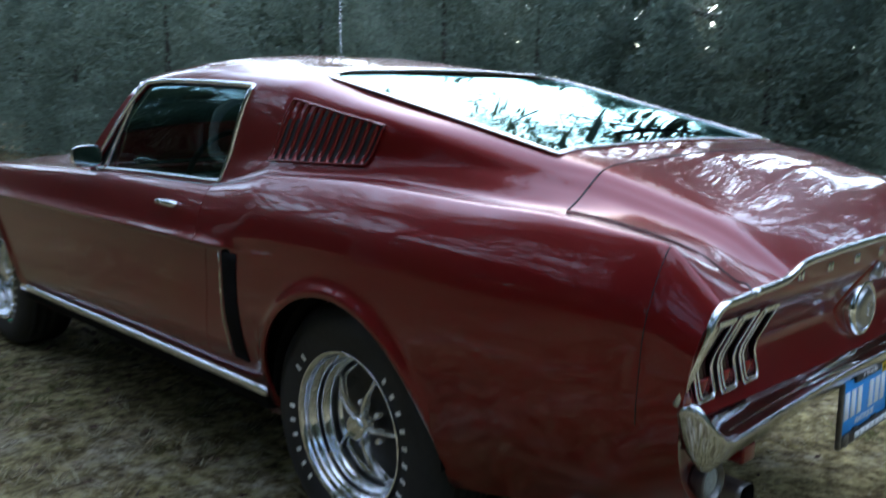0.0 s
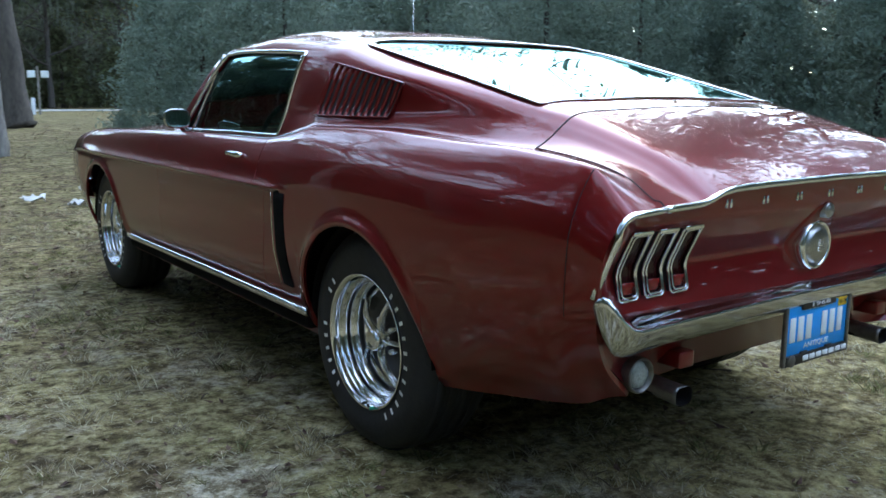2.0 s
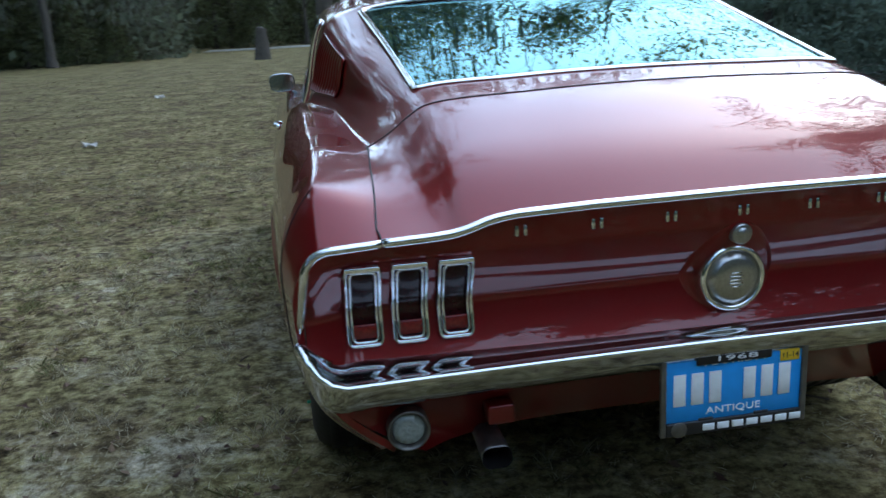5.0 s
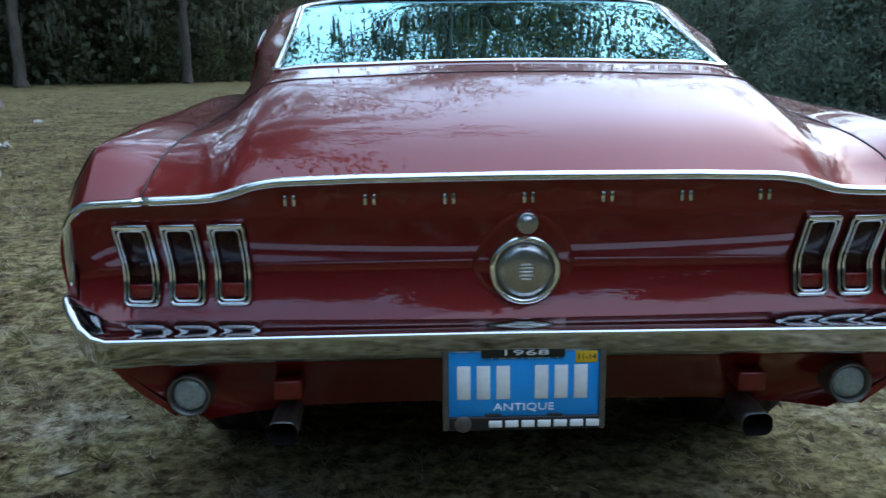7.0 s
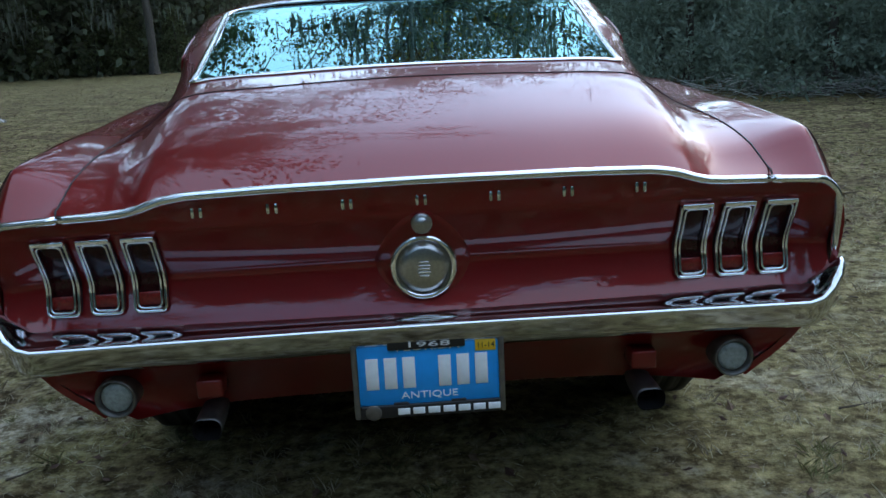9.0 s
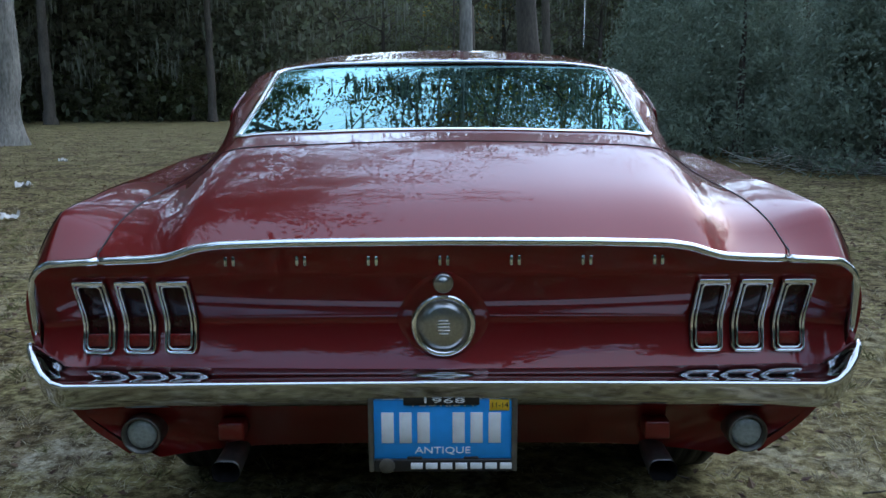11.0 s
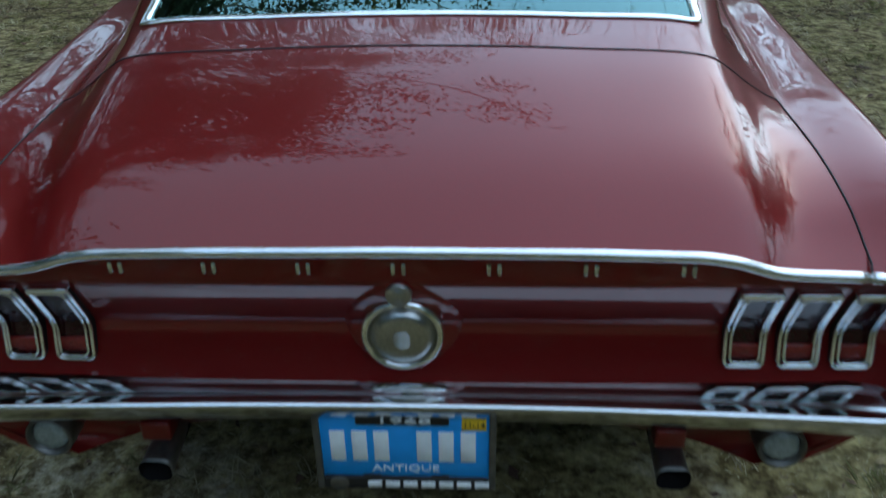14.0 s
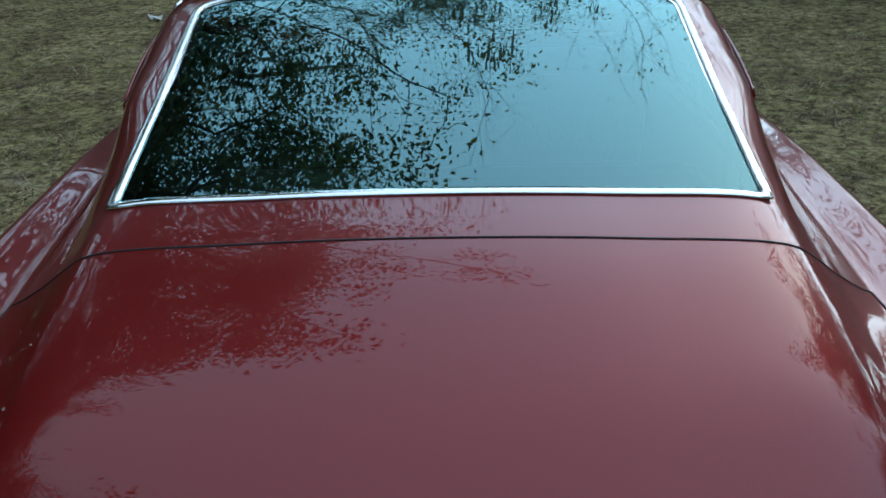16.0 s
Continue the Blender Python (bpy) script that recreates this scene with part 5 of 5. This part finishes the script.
# undergrowth
shrub = {}
spots = [(-32 + k * 2.1 + rngf.uniform(-.4, .4), 42.5 + rngf.uniform(0, 1.6), rngf.uniform(.7, 1.2)) for k in range(17)]
spots += [(-34 + k * 2.2, 45 + rngf.uniform(-1, 2), rngf.uniform(1, 1.5)) for k in range(17)]
spots += [(-6 + k * 3.2, 66 + rngf.uniform(-2, 3), rngf.uniform(1.2, 1.9)) for k in range(12)]
spots += [(-16 + rngf.uniform(-2, 1), -10 + k * 3, rngf.uniform(.8, 1.2)) for k in range(9)]
spots += [(-14.5 + rngf.uniform(-1, 1), -7 + k * 4.6, rngf.uniform(2.2, 3.0)) for k in range(5)]
spots += [(-15 + k * 3.4, -26 + rngf.uniform(-1, 1), rngf.uniform(1.2, 1.7)) for k in range(10)]
spots += [(-12 + k * 3, -21 + rngf.uniform(-2, 1), rngf.uniform(.8, 1.2)) for k in range(10)]
spots = [q for q in spots if not (q[0] > -9 and 30 < q[1] < 60)]
for k, (x, y, sc) in enumerate(spots):
    m = Matrix.Translation((x, y, 0)) @ Matrix.Rotation(k * 2.1, 4, "Z") @ Matrix.Scale(sc, 4)
    if k % 2 not in shrub:
        shrub[k % 2] = cedar(x, y, 3.0, 1.5, 70 + k, "leafy understorey shrub at the forest edge", LEAF_OAK, 220, 10, "shrub", "undergrowth shrubs", .22)
    else:
        copy_thing(shrub[k % 2], m)
# evergreen screen on one side of the car
ever = {}
edge = [(4.9, 20.5), (5.3, 18.4), (5.6, 16.4), (5.9, 14.5), (6.3, 12.8), (6.9, 11.2), (8.0, 10.0), (9.2, 8.7), (10.2, 7.2), (10.9, 5.4), (11.4, 3.5), (11.8, 1.5), (12.2, -.6), (12.4, -2.8)]
spots = [(x + rngf.uniform(-.35, .35), y + rngf.uniform(-.4, .4), rngf.uniform(.72, 1.02)) for x, y in edge]
spots += [(x + 1.5 + rngf.uniform(-.5, .5), y + .9 + rngf.uniform(-.5, .5), rngf.uniform(.85, 1.1)) for x, y in edge]
spots += [(x + 3.1 + rngf.uniform(-.6, .6), y + 1.7 + rngf.uniform(-.6, .6), rngf.uniform(.95, 1.25)) for x, y in edge]
# unseen row behind the viewpoint, added to block low light from that side
spots += [(-10 + 2.1 * k + rngf.uniform(-.5, .5), -12.5 + rngf.uniform(-1, 1), rngf.uniform(1.7, 2.4)) for k in range(10)]
fine = 2 * len(edge)
for k, (x, y, sc) in enumerate(spots):
    m = Matrix.Translation((x, y, 0)) @ Matrix.Rotation(k * 1.3, 4, "Z") @ Matrix.Scale(sc, 4)
    if k < 4 or fine <= k < fine + 2:
        i = k if k < 4 else k - fine
        ever[k] = cedar(x, y, (3.6, 4.2, 4.6, 4.0)[i], (1.6, 1.9, 1.8, 2.1)[i], 90 + k, "dense dark green evergreen reaching to the ground", n=430, per=32 if k < 4 else 12, group="evergreen screen", size=.105 if k < 4 else .19)
    else:
        copy_thing(ever[k % 4 if k < fine else fine + k % 2], m)


# ---------------------------------------------------------------- litter on the ground
PAPER = mat("white_paper", (0.62, 0.61, 0.57), rough=0.8, grain=0.08, scale=30)


def scrap(x, y, w, seed):
    rg = random.Random(seed)
    v, f, n = [], [], 7
    for j in range(n):
        for i in range(n):
            a, b = i / (n - 1) - .5, j / (n - 1) - .5
            edge = 1 - .25 * rg.random()
            v.append((x + a * w * edge, y + b * w * .6 * edge, .012 + height(x, y) + abs(noise.noise((a * 5 + seed, b * 5, 0))) * w * .75))
    f = [(j * n + i, j * n + i + 1, (j + 1) * n + i + 1, (j + 1) * n + i) for j in range(n - 1) for i in range(n - 1)]
    ob = raw("paper_scrap", v, f, PAPER)
    tagged(ob, "crumpled white scrap lying in the grass", "litter", "paper scraps")
    return ob


for k, (x, y, w) in enumerate(((-.43, 8.15, .24), (-.12, 7.6, .2), (-3.17, 8.98, .17), (-4.29, 6.67, .19), (-5.55, 9.55, .22), (-3.4, 16.5, .2), (-7.2, 14.5, .18))):
    scrap(x, y, w, k)

GRASS = leaf_mat("dry_grass_blades", (0.54, 0.475, 0.33), 0.45)
GRASS_GREEN = leaf_mat("dull_green_grass", (0.25, 0.25, 0.115), 0.4)
DEAD = mat("dead_oak_leaves", (0.17, 0.115, 0.072), rough=0.8, rand=0.65, spec=0.2)


def scatter(name, n, maker, material, label, seed, rad=6.5):
    rg = random.Random(seed)
    V, F = [], []
    for _ in range(n):
        while True:
            x, y = rg.uniform(-7, 6), rg.uniform(-2.6, 13)
            d = math.hypot(x + .8, y - .5)
            if rg.random() < 1.15 - d / 11:
                break
        maker(rg, x, y, height(x, y), V, F)
    ob = raw(name, V, F, material, smooth=False)
    tagged(ob, label, "ground cover", kind="stuff")


def blades(name, x, y, out, ln, w, rise, rn, material, label):
    """Thin three-cornered blades from the points x, y, leaning the way out."""
    n = len(x)
    z = np.array([height(a, b) for a, b in zip(x, y)])
    c, s = np.cos(out), np.sin(out)
    base = np.stack([x, y, z - .002], 1)
    side = np.stack([-s * w, c * w, 0 * w], 1)
    flat = np.sqrt(np.maximum(ln * ln - rise * rise, 0))
    bow = base + np.stack([c * flat * .45, s * flat * .45, rise * .62], 1)
    tip = base + np.stack([c * flat, s * flat, rise], 1)
    v = np.stack([base - side, base + side, bow + side * .7, tip, bow - side * .7], 1).reshape(-1, 3)
    me = bpy.data.meshes.new(name)
    me.vertices.add(5 * n)
    me.vertices.foreach_set("co", v.ravel())
    me.loops.add(5 * n)
    me.loops.foreach_set("vertex_index", np.arange(5 * n))
    me.polygons.add(n)
    me.polygons.foreach_set("loop_start", np.arange(0, 5 * n, 5))
    me.polygons.foreach_set("loop_total", np.full(n, 5))
    me.update()
    tagged(link_mesh(name, me, material, None, smooth=False), label, "ground cover", kind="stuff")


def straw():
    """Matted dry blades in patches, then low tufts that stand up among them."""
    rn = np.random.default_rng(4)
    n = 260000
    x, y = rn.uniform(-5.5, 4.5, n), rn.uniform(-2.7, 7.5, n)
    keep = rn.uniform(0, 1, n) < 1.2 - np.hypot(x + .6, y + .2) / 8.5
    x, y = x[keep], y[keep]
    patch = np.array([noise.noise((a * 1.7, b * 1.7, 5)) + .6 * noise.noise((a * 5, b * 5, 2)) for a, b in zip(x, y)])
    keep = rn.uniform(-.30, .50, len(x)) < patch
    x, y = x[keep], y[keep]
    n = len(x)
    ln = rn.uniform(.012, .042, n)
    blades("grass", x, y, rn.uniform(0, 6.283, n), ln, rn.uniform(.0005, .0012, n), ln * rn.uniform(.05, .5, n), rn, GRASS, "short dry straw-coloured grass lying flat in patches")
    for count, per, far, material, seed, label in ((3000, 16, 7.5, GRASS, 9, "low upright tufts of dry grass"), (1500, 20, 6.5, GRASS_GREEN, 11, "low tufts of dull green grass")):
        rn = np.random.default_rng(seed)
        cx, cy = rn.uniform(-5.5, 4.0, count), rn.uniform(-2.6, far, count)
        fit = np.array([noise.noise((a * 1.1, b * 1.1, seed)) for a, b in zip(cx, cy)]) > rn.uniform(-.35, .25, count)
        cx, cy = cx[fit], cy[fit]
        size = np.repeat(rn.uniform(.5, 1.2, len(cx)), per)
        n = len(size)
        x = np.repeat(cx, per) + rn.normal(0, .022, n) * size
        y = np.repeat(cy, per) + rn.normal(0, .022, n) * size
        ln = rn.uniform(.03, .065, n) * size
        blades("grass", x, y, rn.uniform(0, 6.283, n), ln, rn.uniform(.0006, .0014, n), ln * rn.uniform(.45, .9, n), rn, material, label)


def dead_leaf(rg, x, y, z, V, F, grown=1.0):
    s, a = rg.uniform(.009, .026) * grown, rg.uniform(0, 6.283)
    k, curl = rg.uniform(.4, .7), rg.uniform(-.5, .9)
    z0 = z + rg.uniform(.004, .018)
    tx, ty = rg.uniform(-.5, .5), rg.uniform(-.5, .5)
    o = len(V)
    V.append((x, y, z0 + .15 * s))
    for i in range(8):
        b = i * .785
        r = s * (1, .55, .85, .6, .8, .55, .9, .6)[i] * rg.uniform(.8, 1.2)
        u, w = r * math.cos(b), r * math.sin(b) * k
        px, py = u * math.cos(a) - w * math.sin(a), u * math.sin(a) + w * math.cos(a)
        V.append((x + px, y + py, z0 + curl * abs(w) + max(-.004, px * tx + py * ty)))
    F += [(o, o + 1 + i, o + 1 + (i + 1) % 8) for i in range(8)]


straw()
scatter("leaf_litter", 6500, dead_leaf, DEAD, "scattered brown fallen oak leaves", 6)


rg = random.Random(16)
V, F = [], []
for _ in range(22000):
    y = 2.5 + 30 * rg.random() ** 1.35
    x = rg.uniform(-.62, .45) * (y + 6) - .5
    dead_leaf(rg, x, y, height(x, y), V, F, 1.0 + min(.9, y / 22))
tagged(raw("leaf_litter", V, F, DEAD, smooth=False), "brown fallen leaves spread over the clearing", "ground cover", kind="stuff")

TWIG = mat("dead_twig", (0.10, 0.075, 0.055), rough=0.9, grain=0.3, scale=40)
rg = random.Random(8)
V, F = [], []
for _ in range(170):
    x, y = rg.uniform(-4.5, 3), rg.uniform(-1.6, 6)
    a, ln = rg.uniform(0, 6.28), rg.uniform(.03, .15)
    z = height(x, y) + .008
    p = [(x + math.cos(a) * ln * t, y + math.sin(a) * ln * t + rg.uniform(-.01, .01), z + .01 * t) for t in (0, .5, 1)]
    v, f = sweep(p, [.004, .003, .0015], sides=4)
    o = len(V)
    V += v
    F += [tuple(o + k for k in q) for q in f]
tagged(raw("twig_litter", V, F, TWIG), "thin dead twigs lying in the grass", "twigs", kind="stuff")

# pale dead brush lying under the evergreens
BRUSH = mat("pale_dead_brush", (0.42, 0.41, 0.37), rough=0.9, rand=0.4, spec=0.1)
V, F = [], []
for _ in range(900):
    k = rg.uniform(0, 1)
    x, y = 5.4 + 4.6 * k + rg.gauss(0, .35), 12.2 - 3.8 * k + rg.gauss(0, .45)
    a, ln, up = rg.uniform(0, 6.28), rg.uniform(.15, .6), rg.uniform(-.1, .45)
    z = height(x, y) + rg.uniform(.02, .38) ** 1.4
    p = [(x + math.cos(a) * ln * t, y + math.sin(a) * ln * t, z + up * ln * t + rg.uniform(-.02, .02)) for t in (0, .5, 1)]
    v, f = sweep(p, [.007, .005, .002], sides=4)
    o = len(V)
    V += v
    F += [tuple(o + k for k in q) for q in f]
tagged(raw("dead_brush", V, F, BRUSH), "heap of pale dead twigs under the evergreens", "brush", kind="stuff")

# sandy lane beyond the clearing, with a post sign and a stump
SAND = mat("pale_sand", (0.52, 0.49, 0.44), rough=0.95, grain=0.15, scale=6, coarse=0.15, coarse_scale=.5)
lane = part("road", box_bm(-6, 60, 55.5, 59.5, -.05, .03), SAND)
tagged(lane, "pale sandy lane running behind the trees", "road", kind="structure")
SIGN_WHITE = mat("white_sign_enamel", (0.7, 0.72, 0.72), rough=0.5, grain=0.08, scale=12)
post = thing("sign_post", "thin post with two small white plates by the lane", "sign", (7.3, 46.6, 0))
part("post", box_bm(-.05, .05, -.05, .05, 0, 2.4, .01), BARK_PALE, post)
for dx in (-.32, .32):
    part("sign_plate", box_bm(dx - .19, dx + .19, -.08, -.05, 1.85, 2.2, .01), SIGN_WHITE, post)
part("marker_board", box_bm(-.42, -.22, -.1, .0, .0, .85, .04), SIGN_WHITE, post)
stump = thing("tree_stump", "weathered broken stump with a pale top", "stump", (-1.85, 35.6, 0))
st = bmesh.new()
bmesh.ops.create_cone(st, segments=14, radius1=.29, radius2=.22, depth=1.25, cap_ends=True)
for v in st.verts:
    v.co.z += .61 + (.18 * noise.noise(v.co * 3) if v.co.z > 0 else 0)
    v.co.x += .12 * noise.noise(v.co * 2)
part("stump_trunk", st, BARK_DARK, stump, smooth=False)
part("stump_top", box_bm(-.18, .12, -.14, .13, 1.13, 1.32, .05), BARK_PALE, stump)
